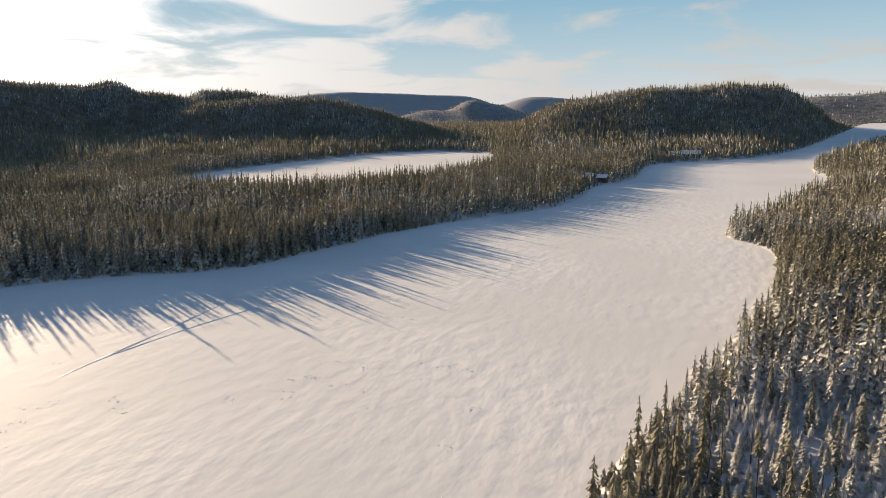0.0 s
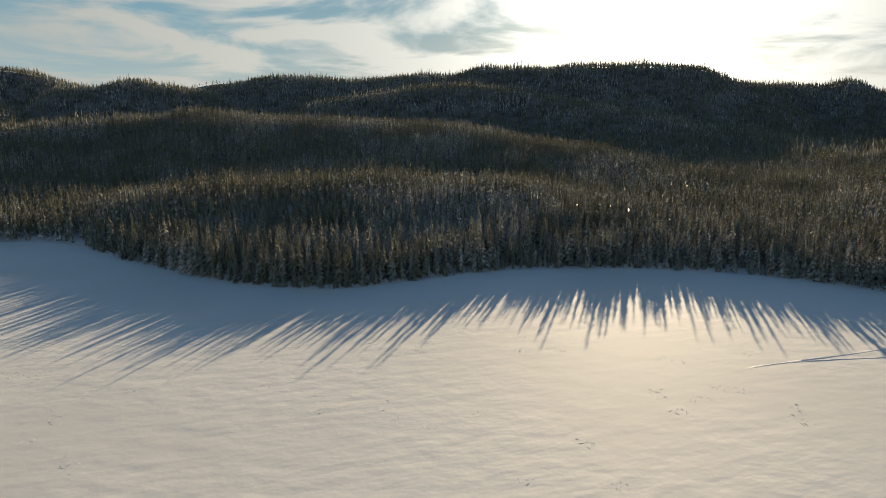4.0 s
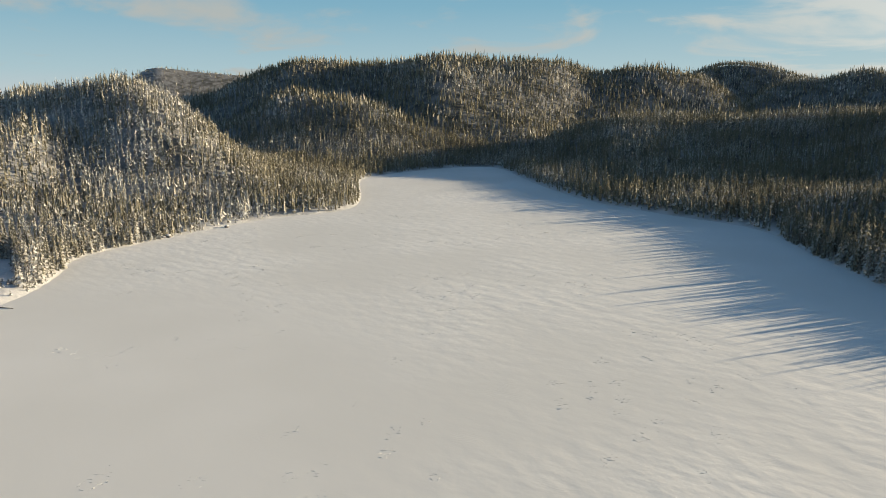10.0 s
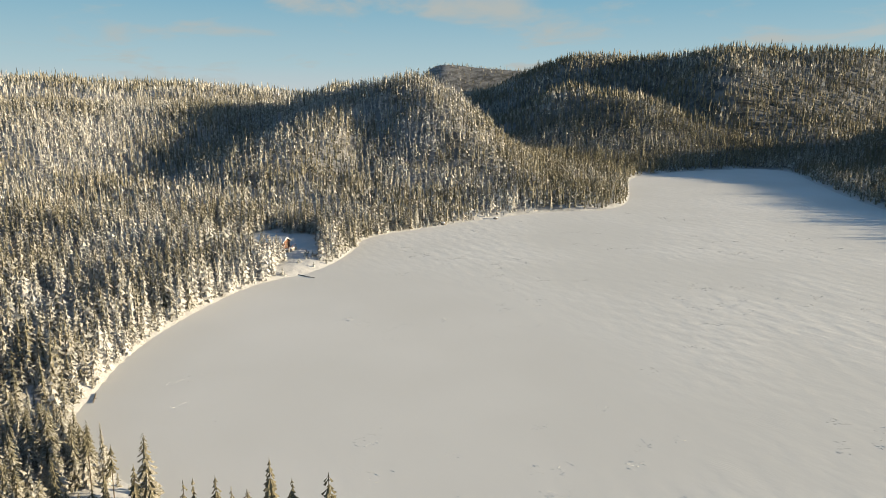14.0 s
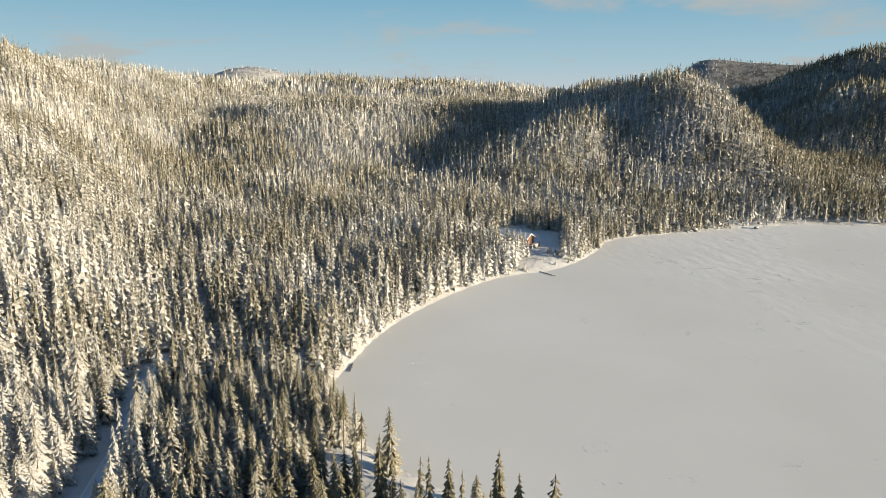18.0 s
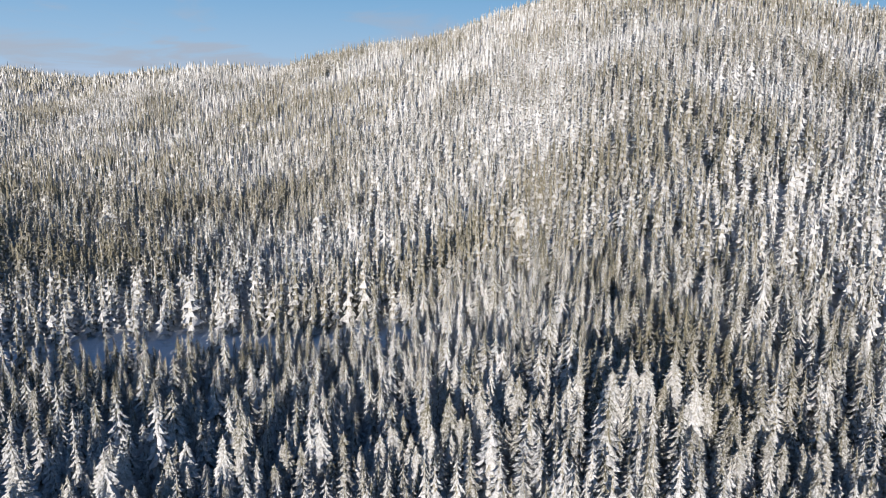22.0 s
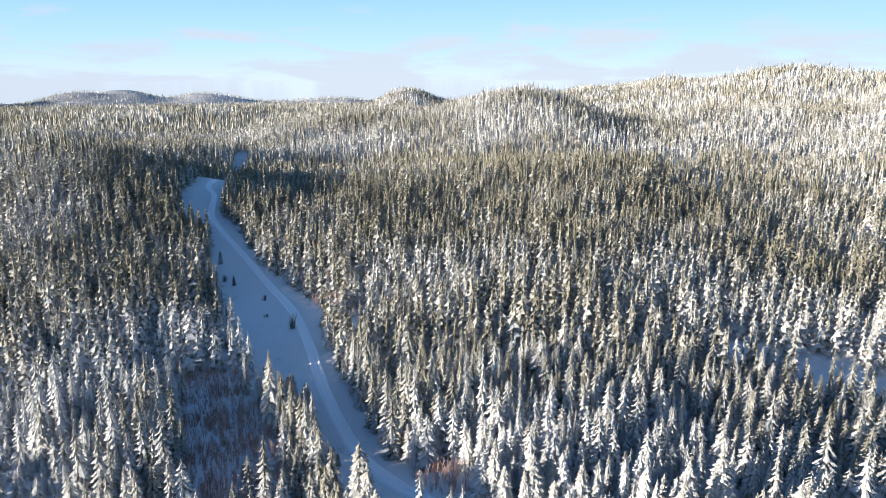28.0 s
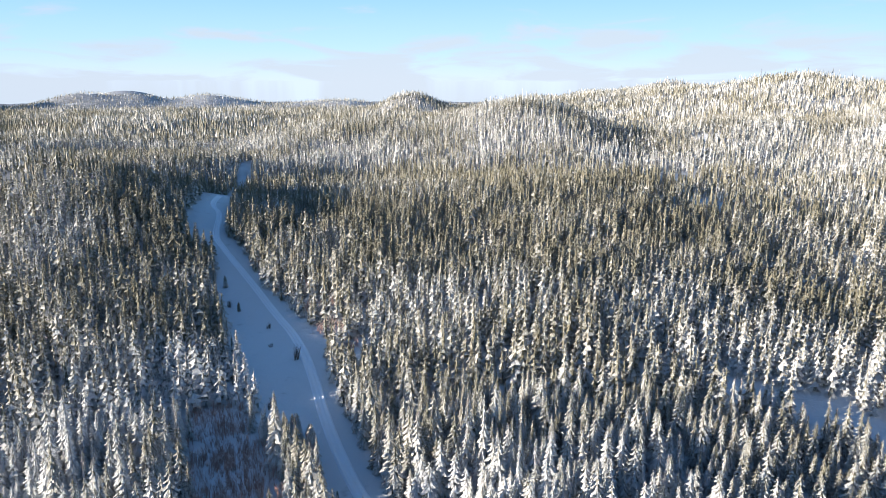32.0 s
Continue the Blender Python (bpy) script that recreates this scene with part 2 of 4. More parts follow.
def needles(name, frost_low, frost_high, by_object=False):
    """Spruce needles under rime and snow: snow lies on what faces up, rime thickens with the height above the lake."""
    m, n, l, b = material(name)
    geo = n.new("ShaderNodeNewGeometry")
    sep = n.new("ShaderNodeSeparateXYZ")
    l.new(geo.outputs["Position"], sep.inputs[0])
    nz = n.new("ShaderNodeSeparateXYZ")
    l.new(geo.outputs["True Normal"], nz.inputs[0])
    if by_object:
        tone = n.new("ShaderNodeObjectInfo").outputs["Random"]
        up_tree = n.new("ShaderNodeSeparateXYZ")
        l.new(n.new("ShaderNodeTexCoord").outputs["Object"], up_tree.inputs[0])
        level = up_tree.outputs[2]
    else:
        lv = n.new("ShaderNodeAttribute")
        lv.attribute_name = "crown_level"
        level = lv.outputs["Fac"]
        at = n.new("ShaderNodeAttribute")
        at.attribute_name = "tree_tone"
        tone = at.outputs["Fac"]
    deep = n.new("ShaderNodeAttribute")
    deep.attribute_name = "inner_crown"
    clump = noise_node(n, l, 3.2, 4.0, 0.8, geo.outputs["Position"])
    stand = noise_node(n, l, 0.018, 3.0, 0.5, geo.outputs["Position"])
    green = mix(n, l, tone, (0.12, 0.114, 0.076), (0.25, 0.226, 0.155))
    green = mix(n, l, ramp(n, l, clump, 0.40, 0.70), green, (0.33, 0.30, 0.225))
    rime = ramp(n, l, sep.outputs[2], 6.0, 80.0, frost_low, frost_high)
    # the slender tops shed their snow
    rime = math_node(n, l, "ADD", rime, ramp(n, l, level, 0.35, 1.0, 0.10, -0.22))
    rime = math_node(n, l, "ADD", rime, ramp(n, l, stand, 0.36, 0.66, -0.22, 0.25))
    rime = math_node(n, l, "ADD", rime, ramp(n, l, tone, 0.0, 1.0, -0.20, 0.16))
    # rime is thicker to the south, on the high white hill
    lee = n.new("ShaderNodeVectorMath")
    lee.operation = "DOT_PRODUCT"
    lee.inputs[1].default_value = (0.9, -1.0, 0)
    l.new(geo.outputs["Position"], lee.inputs[0])
    rime = math_node(n, l, "ADD", rime, ramp(n, l, lee.outputs["Value"], -220.0, -30.0, -0.30, 0.03))
    # shade over the stand north-east of the road, put in as less rime
    rel = n.new("ShaderNodeVectorMath")
    rel.operation = "DISTANCE"
    rel.inputs[1].default_value = (290, 60, 15)
    l.new(geo.outputs["Position"], rel.inputs[0])
    rime = math_node(n, l, "ADD", rime, ramp(n, l, rel.outputs["Value"], 110.0, 225.0, -0.24, 0.0))
    # the dark wood on the near north shore has little rime
    cove = n.new("ShaderNodeVectorMath")
    cove.operation = "DISTANCE"
    cove.inputs[1].default_value = (80, 205, 10)
    l.new(geo.outputs["Position"], cove.inputs[0])
    rime = math_node(n, l, "ADD", rime, ramp(n, l, cove.outputs["Value"], 60.0, 90.0, -0.34, 0.0))
    # more of it lies by the snow road
    lane = n.new("ShaderNodeVectorMath")
    lane.operation = "DISTANCE"
    lane.inputs[1].default_value = (120, 90, 8)
    l.new(geo.outputs["Position"], lane.inputs[0])
    rime = math_node(n, l, "ADD", rime, ramp(n, l, lane.outputs["Value"], 40.0, 95.0, 0.12, 0.0))
    # but the bushes by the near north shore are white
    bank = n.new("ShaderNodeVectorMath")
    bank.operation = "DISTANCE"
    bank.inputs[1].default_value = (64, 88, 3)
    l.new(geo.outputs["Position"], bank.inputs[0])
    rime = math_node(n, l, "ADD", rime, ramp(n, l, bank.outputs["Value"], 15.0, 36.0, 0.28, 0.0))
    # less rime colour on the dark trees right at the water's edge
    for spot in ((-42, -72, 5), (24, 80, 5)):
        edge = n.new("ShaderNodeVectorMath")
        edge.operation = "DISTANCE"
        edge.inputs[1].default_value = spot
        l.new(geo.outputs["Position"], edge.inputs[0])
        rime = math_node(n, l, "ADD", rime, ramp(n, l, edge.outputs["Value"], 14.0, 30.0, -0.36, 0.0))
    # and the low ground between the shore and the big hill
    dip = n.new("ShaderNodeVectorMath")
    dip.operation = "DISTANCE"
    dip.inputs[1].default_value = (80, -95, 8)
    l.new(geo.outputs["Position"], dip.inputs[0])
    rime = math_node(n, l, "ADD", rime, ramp(n, l, dip.outputs["Value"], 35.0, 85.0, -0.22, 0.0))
    # less rime colour towards the inside of the crown
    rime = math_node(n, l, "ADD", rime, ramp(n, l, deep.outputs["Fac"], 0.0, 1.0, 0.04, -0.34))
    up = ramp(n, l, math_node(n, l, "ABSOLUTE", nz.outputs[2], 0.0), 0.15, 0.8, 0.0, 0.14)
    cover = math_node(n, l, "ADD", math_node(n, l, "ADD", rime, up), ramp(n, l, clump, 0.36, 0.64, -0.33, 0.30))
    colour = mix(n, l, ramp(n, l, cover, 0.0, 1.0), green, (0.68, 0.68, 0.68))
    l.new(colour, b.inputs["Base Color"])
    b.inputs["Roughness"].default_value = 0.8
    b.inputs["Specular IOR Level"].default_value = 0.1
    bump(n, l, clump, 0.8, 0.35, b)
    # light filters through the fine rimed twigs
    thin = n.new("ShaderNodeBsdfTranslucent")
    l.new(colour, thin.inputs["Color"])
    blend = n.new("ShaderNodeMixShader")
    blend.inputs[0].default_value = 0.16
    l.new(b.outputs[0], blend.inputs[1])
    l.new(thin.outputs[0], blend.inputs[2])
    l.new(blend.outputs[0], n["Material Output"].inputs["Surface"])
    return m


LAKE_SNOW = lake_snow()
GROUND_SNOW = ground_snow()
NEEDLES = needles("frosted_spruce_needles", 0.50, 0.62)
NEEDLES_SHORE = needles("dark_green_shore_needles", 0.02, 0.15, True)
NEEDLES_ONE = needles("rimed_spruce_boughs", 0.42, 0.50, True)
BARK = plain("dark_spruce_bark", (0.10, 0.075, 0.055), 0.9, 8.0, 0.35)
TWIGS = plain("bare_alder_twigs", (0.46, 0.30, 0.245), 0.9, 4.0, 0.3)
ROOF_SNOW = plain("roof_snow", (0.80, 0.80, 0.81), 0.6, 2.0, 0.04)
ROCK = plain("dark_shore_rock", (0.16, 0.15, 0.14), 0.85, 3.0, 0.35)
RED_WOOD = plain("red_brown_stained_boards", (0.20, 0.085, 0.055), 0.7, 10.0, 0.25)
DARK_WOOD = plain("dark_brown_boards", (0.10, 0.065, 0.045), 0.8, 10.0, 0.3)
PALE_WOOD = plain("weathered_grey_boards", (0.28, 0.25, 0.22), 0.85, 10.0, 0.25)
TRACK_SNOW = plain("packed_track_snow", (0.84, 0.84, 0.85), 0.6, 3.0, 0.06)

# ---- the lie of the land: headings in degrees clockwise from +y, distances from the start point ----
LAKE = [(14, 80), (0, 50), (-18, 20), (-36, -10), (-52, -38), (-58, -60), (-44, -86), (-42, -108), (-45, -125), (-54, -134), (-68, -150), (-93, -167),
        (-126, -182), (-146, -177), (-180, -194), (-197, -210), (-238, -203), (-277, -197), (-308, -187), (-327, -168),
        (-354, -166), (-406, -189), (-490, -231), (-545, -215), (-598, -192), (-626, -152), (-508, -101), (-417, -51),
        (-372, -2), (-345, 41), (-293, 50), (-239, 66), (-216, 77), (-196, 93)]
LAKE += [(-190, 123), (-186, 155), (-158, 196), (-125, 220), (-105, 225), (-70, 232), (-49, 262), (-21, 303), (19, 340),
         (59, 366), (83, 410), (101, 466), (142, 505), (166, 583), (192, 632), (225, 652), (262, 664), (305, 690), (382, 762),
         (576, 1043), (800, 1380), (1034, 1729), (1090, 1690), (860, 1310), (640, 1000), (440, 760), (294, 570), (277, 486),
         (210, 400), (135, 310), (114, 286), (126, 259), (107, 216), (83, 174), (55, 136), (35, 112)]
POND = [(-150, 460), (-215, 520), (-190, 620), (-130, 720), (-33, 850), (50, 806), (55, 700), (35, 610), (-10, 520), (-80, 460)]


def smooth_ring(ring):
    """A closed line rounded once through the middles of its sides, then cut into short pieces."""
    p = np.array(ring, float)
    for _ in range(2):
        q = np.roll(p, -1, 0)
        p = np.stack([p * 0.75 + q * 0.25, p * 0.25 + q * 0.75], 1).reshape(-1, 2)
    return p


LAKE_RING, POND_RING = smooth_ring(LAKE), smooth_ring(POND)


def ring_distance(ring, x, y):
    """Signed distance to a closed line: positive outside."""
    best, inside = np.full(x.shape, 1e12), np.zeros(x.shape, bool)
    for a, b in zip(ring, np.roll(ring, -1, 0)):
        d = b - a
        t = np.clip(((x - a[0]) * d[0] + (y - a[1]) * d[1]) / (d @ d + 1e-9), 0, 1)
        best = np.minimum(best, (x - a[0] - t * d[0]) ** 2 + (y - a[1] - t * d[1]) ** 2)
        if a[1] != b[1]:
            inside ^= ((a[1] > y) != (b[1] > y)) & (x < d[0] * (y - a[1]) / d[1] + a[0])
    return np.where(inside, -1, 1) * np.sqrt(best)


def water_distance(x, y):
    return np.minimum(ring_distance(LAKE_RING, x, y), ring_distance(POND_RING, x, y))


HILLS = []
RIDGES = []
TREE_TOPS = 14.5


def fall(distance):
    """The country falls away gently beyond the near hills."""
    return 0.02 * np.maximum(distance - 1500, 0)


def crest_height(distance, rise):
    return max(2.0, 56 + fall(distance) + distance * math.tan(radians(rise)) - TREE_TOPS)


def hill(heading, distance, rise, across, along):
    """A round hill: heading and distance of its top, the angle at which its tree tops stand over the start point, its spreads."""
    a = radians(heading)
    HILLS.append([math.sin(a) * distance, math.cos(a) * distance, crest_height(distance, rise), across, along, a])


def ridge(front, back, *crest):
    """A long ridge: heading, distance and rise of points along its crest, how far its near and far sides spread."""
    h = np.array([c[0] for c in crest], float)
    d = np.array([c[1] for c in crest], float)
    z = np.array([crest_height(c[1], c[2]) for c in crest])
    RIDGES.append([h, d, z, z.copy(), front, back])


# skyline across the lake, over the pond
ridge(110, 200, (-31.7, 1500, 1.49), (-29.5, 1450, 1.76), (-26.1, 1500, 1.48), (-23.9, 1450, 1.66), (-23.5, 1500, 1.4), (-21.2, 1500, 1.16), (-20.1, 1480, 0.82), (-18.8, 1450, 1.15), (-16.8, 1450, 1.27), (-15.1, 1450, 1.14), (-13, 1450, 0.61))
# the sun's hill
ridge(120, 180, (-71.2, 1450, 2.09), (-69.9, 1420, 2.41), (-67.8, 1400, 2.7), (-65.8, 1400, 2.77), (-63.7, 1400, 2.67), (-60.6, 1400, 2.5), (-56, 1380, 2.92), (-53.1, 1360, 2.99), (-51.8, 1350, 3.38), (-49.2, 1350, 3.4), (-45.2, 1330, 3.46), (-41.2, 1320, 3.41), (-37.2, 1320, 3.31), (-34, 1350, 2.85), (-32, 1380, 1.96))
# a step in front of it
ridge(80, 100, (-64.1, 1050, 0.92), (-60.2, 1050, 1.51), (-56.1, 1050, 1.95), (-52.7, 1050, 2.1), (-49.3, 1030, 1.8), (-45.3, 1000, 1.23), (-40.8, 980, 0.42), (-36.2, 960, -0.58), (-31.7, 940, -1.49))
# ridge over the pond
ridge(90, 120, (-17.7, 1200, 0.38), (-13.4, 1200, 0.69), (-10.8, 1200, 0.63), (-8.2, 1200, 0.39), (-6, 1180, -0.07), (-3.7, 1150, -0.76), (-1.9, 1120, -1.36), (-0.1, 1100, -2.01))
# far blue ridge
ridge(250, 300, (-13.4, 4100, 0.64), (-10.8, 4100, 0.93), (-8.2, 4100, 1.13), (-2.8, 4100, 0.96), (0.8, 4100, 0.79), (2.7, 4100, 0.6), (4.5, 4100, 0.01))
# second far ridge
ridge(200, 300, (4, 3900, -0.12), (5.8, 3900, 0.35), (7.2, 3900, 0.6), (8.9, 3900, 0.54), (12, 3900, 0.24))
# far knoll
ridge(140, 200, (-3.7, 2800, -0.82), (-1, 2800, -0.31), (0.8, 2800, -0.15), (1.7, 2800, 0.34), (3.1, 2800, 0.37), (4.5, 2800, -0.04), (6.7, 2800, -0.6), (8.1, 2800, -1.14))
# the hill north of the narrows
ridge(130, 170, (4.5, 1100, -2.22), (6.7, 1120, -1.12), (8.1, 1130, -0.37), (9.8, 1150, 0.18), (12.4, 1180, 0.64), (16.3, 1200, 1.1), (18.3, 1220, 1.11), (20.3, 1230, 1.28), (22.3, 1240, 1.37), (24.2, 1250, 1.21), (26.1, 1270, 0.98), (27.2, 1290, 0.48), (28.7, 1310, -0.36), (29.8, 1320, -1.14))
# far hill beyond the narrows
ridge(200, 300, (26.1, 2600, 0.36), (29, 2600, 0.56), (31.9, 2600, 0.66), (36, 2600, 0.66))
# knoll behind the lodge
ridge(40, 60, (17.7, 790, -3.13), (20.6, 800, -2.51), (22.5, 810, -2.29), (24.8, 830, -2.31), (26, 840, -2.71), (26.8, 850, -3.43))
# the back hill
ridge(120, 160, (-126.2, 1080, 1.08), (-124.8, 1060, 1.87), (-123.2, 1040, 2.5), (-120.7, 1010, 3.37), (-119, 1000, 3.64), (-115.6, 1030, 3.52), (-113.4, 1030, 3.54), (-111.2, 980, 3.73), (-108.6, 950, 4.08), (-105, 970, 3.83), (-101, 1000, 3.56), (-98.7, 1050, 3.34), (-96.5, 1080, 2.76))
# its spur
ridge(70, 60, (-110.8, 850, 2.21), (-109, 840, 2.78), (-106.8, 840, 2.52), (-104.6, 850, 1.78))
# round knob
ridge(90, 120, (-98.7, 1080, 1.9), (-95.6, 1090, 2.62), (-94.3, 1090, 2.95), (-92.6, 1090, 3.11), (-90.8, 1100, 2.91), (-89.1, 1120, 2.38))
# dark hill
ridge(100, 130, (-89.5, 1600, 2.36), (-87.9, 1600, 2.92), (-85.8, 1600, 3.09), (-84.2, 1600, 2.9), (-82.6, 1600, 2.46), (-81.4, 1600, 2.03))
# low crest
ridge(90, 120, (-82.2, 1300, 1.99), (-79.5, 1300, 2.09), (-78.6, 1300, 2.34), (-76.9, 1300, 2.44), (-75.1, 1300, 2.07), (-73.3, 1300, 1.69))
# far crest in the gap
ridge(120, 150, (-74.2, 2000, 1.86), (-72.5, 2000, 2.31), (-70.7, 2000, 2.36), (-69, 2000, 2.07))
# middle ridge at the lake's end
ridge(65, 70, (-124.2, 790, -0.8), (-122.1, 780, 0.58), (-120.8, 775, 1.17), (-119.6, 770, 1.27), (-116.6, 755, 1.02), (-114, 740, 0.54), (-112.2, 725, -0.03), (-110.5, 715, -0.57), (-108.7, 700, -1.2), (-106.9, 690, -2.02))
# middle ridge across the lake
ridge(85, 75, (-101.1, 690, -2.95), (-99.8, 690, -2.11), (-97.5, 700, -1.1), (-94, 720, -0.48), (-87.7, 740, -0.28), (-80.9, 730, -0.39), (-76.4, 700, -0.13), (-74.2, 690, 0.33), (-72, 690, 0.35), (-67.7, 690, -0), (-63.6, 690, -0.22), (-59.7, 680, -0.5), (-56, 670, -0.81), (-51.4, 650, -1.25), (-47.6, 620, -2.08), (-44, 610, -2.65), (-40.8, 600, -3.27), (-38.1, 590, -3.78))
# the wooded point
ridge(70, 75, (-138, 560, 0.96), (-136.3, 545, 1.68), (-134.2, 535, 2.1), (-132.2, 525, 2.42), (-131, 515, 2.2), (-129.3, 505, 1.46), (-128.1, 495, 0.84), (-126.5, 485, -0.09), (-125.2, 475, -0.97), (-124.1, 465, -1.63), (-123.1, 450, -1.83), (-121.1, 440, -2.81), (-119, 425, -3.55), (-116.8, 410, -4.3))
# shoulder of the point
ridge(45, 50, (-144.9, 440, -2.65), (-142.7, 445, -1.79), (-140.5, 455, -1.07), (-137.9, 470, -0.4), (-135.4, 485, 0.3))
# woods behind the cabin
ridge(150, 170, (-173.8, 680, 2.22), (-171.1, 730, 1.94), (-168.3, 780, 1.68), (-165, 820, 1.5), (-161.6, 850, 1.53), (-158.5, 860, 1.68), (-154, 870, 1.4), (-149.5, 880, 1.41), (-146.4, 900, 1.07), (-142.8, 920, 0.85), (-140.1, 930, 0.77), (-138.9, 930, 1.24), (-137.1, 930, 1.41), (-135, 930, 1.24))
# far hill over the cabin woods
ridge(200, 250, (-169.1, 2400, 1.35), (-167, 2400, 2.04), (-165.8, 2400, 2.22), (-164.1, 2400, 2.16), (-162, 2400, 1.55), (-160.7, 2400, 1.21))
# far hill behind the point
ridge(200, 250, (-132.1, 2400, 1.76), (-130.8, 2400, 2.61), (-129.4, 2400, 2.79), (-127.5, 2400, 2.68), (-124.5, 2400, 2.4), (-123, 2400, 2.26), (-120.2, 2400, 1.87))
# the big white hill
ridge(230, 200, (-240.2, 760, 1.98), (-236.7, 700, 2.63), (-233.1, 660, 3.32), (-228.1, 610, 3.86), (-226, 590, 4.52), (-223.9, 570, 5.51), (-221.8, 560, 6.14), (-218.4, 545, 6.92), (-212.3, 530, 7.64), (-205.7, 530, 7.58), (-201.3, 530, 6.77), (-199.1, 535, 6.24), (-196.9, 540, 5.59), (-194.8, 540, 5.76), (-190.8, 540, 5.81), (-186.7, 540, 4.59), (-181.7, 560, 3.54), (-180.1, 570, 3.08), (-178.4, 590, 2.68), (-176, 630, 2.22), (-173.1, 650, 1.39), (-170, 660, 0.19))
# white slopes over the road
ridge(200, 220, (-270.4, 1250, -0.14), (-266.8, 1220, 0.39), (-263.8, 1180, 0.56), (-261.6, 1150, 0.98), (-259.6, 1120, 1.39), (-257.5, 1100, 1.54), (-255.5, 1050, 1.28), (-253.5, 1000, 0.99), (-249.8, 920, 1.28), (-246.3, 820, 1.71))
# far white crest
ridge(180, 200, (-275.8, 1700, -0.51), (-273.5, 1700, -0.07), (-270.4, 1700, 0.02), (-266.8, 1700, 0.58), (-265, 1700, 0.36))
# the hill by the road
ridge(95, 90, (-291.3, 640, -1.76), (-289.2, 640, -1.52), (-285.7, 640, -1.19), (-283.9, 640, -0.81), (-281.6, 640, -0.28), (-279.4, 640, 0.07), (-277.6, 640, 0.15), (-276.2, 630, -0.07), (-274.9, 620, -0.46), (-272.6, 600, -1.34), (-270.3, 590, -2.05))
# pointed knoll
ridge(60, 90, (-290.4, 1500, -1.51), (-289.1, 1500, -0.78), (-287.4, 1500, -0.31), (-286.1, 1500, -0.53), (-284.8, 1500, -1.01))
# low far woods
ridge(150, 160, (-307.6, 1000, -1.73), (-302.3, 1000, -1.51), (-298.2, 1000, -1.65), (-295.4, 1000, -1.81), (-291.7, 1000, -1.72))
# far hills at the road's end
ridge(200, 250, (-315.4, 2700, -1.43), (-312.9, 2700, -0.69), (-311.1, 2700, -0.42), (-309.3, 2700, -0.55), (-307.4, 2700, -0.52), (-305.5, 2700, -0.86), (-303.9, 2700, -0.62), (-302.6, 2700, -0.54), (-300.6, 2700, -0.89), (-298.1, 2700, -1.25), (-294.6, 2700, -1.09), (-291.9, 2700, -0.96), (-290.1, 2700, -1.28))
# far blue crest at the road's end
ridge(150, 200, (-310.8, 3600, -0.67), (-309.1, 3600, -0.32), (-307.4, 3600, -0.45), (-305.5, 3600, -0.99))

# low rises nearer the water and along the road
hill(-75, 360, -3.6, 60, 40)
hill(-60, 350, -4.6, 60, 40)
hill(-52, 345, -5.4, 50, 40)
hill(-262, 640, -1.2, 80, 120)
hill(-272, 330, -5.2, 70, 60)
hill(-284, 330, -6, 60, 60)
hill(-291, 680, -1.6, 60, 90)
hill(-303, 520, -4.2, 60, 80)
hill(-312, 480, -3.8, 90, 90)
hill(-318, 700, -2.6, 120, 120)
# knoll added to throw shade on the woods south-east of it
hill(-317, 330, -2.4, 60, 55)
hill(31.9, 520, -1.9, 50, 80)
hill(35, 250, -7, 50, 60)
# unseen rise, added for shade towards the road
hill(39.5, 300, -6, 34, 120)
hill(-145, 650, 0.2, 60, 110)
hill(-153, 620, 0.1, 70, 110)
hill(-161, 600, 0.1, 70, 110)


def ridge_height(x, y, row):
    h, d, _, gain, front, back = row
    middle, reach = (h[0] + h[-1]) / 2, np.hypot(x, y)
    a = np.mod(np.degrees(np.arctan2(x, y)) - middle + 180, 360) - 180 + middle
    fine = np.arange(h[0] - 3, h[-1] + 3.01, 0.25)
    soft = np.exp(-0.5 * (np.arange(-6, 7) / 2.6) ** 2)
    soft /= soft.sum()
    far = np.interp(a, fine, np.convolve(np.pad(np.interp(fine, h, d), 6, "edge"), soft, "valid"))
    top = np.interp(a, fine, np.convolve(np.pad(np.interp(fine, h, gain), 6, "edge"), soft, "valid"))
    off = np.maximum(np.maximum(h[0] - a, a - h[-1]), 0) * far * 0.01745
    v = reach - far
    return top * np.exp(-0.5 * (v / np.where(v < 0, front, back)) ** 2 - 0.5 * (off / (0.7 * front)) ** 2)


def hill_sum(x, y):
    total = np.zeros(x.shape)
    for hx, hy, gain, across, along, a in HILLS:
        dx, dy = x - hx, y - hy
        u, v = dx * math.cos(a) - dy * math.sin(a), dx * math.sin(a) + dy * math.cos(a)
        total += (gain * np.exp(-0.5 * ((u / across) ** 2 + (v / along) ** 2))) ** 4
    for row in RIDGES:
        total += ridge_height(x, y, row) ** 4
    return np.sqrt(np.sqrt(total))


# settle the heights so that every crest keeps its own where ridges overlap
CREST_X = np.concatenate([np.sin(np.radians(r[0])) * r[1] for r in RIDGES])
CREST_Y = np.concatenate([np.cos(np.radians(r[0])) * r[1] for r in RIDGES])
CREST_Z = np.concatenate([r[2] for r in RIDGES])
for _ in range(15):
    change = np.clip(CREST_Z / np.maximum(hill_sum(CREST_X, CREST_Y), 1e-3), 0.6, 1.5) ** 0.7
    at = 0
    for row in RIDGES:
        row[3] = np.maximum(row[3] * change[at:at + len(row[0])], 0.3 * row[2])
        at += len(row[0])


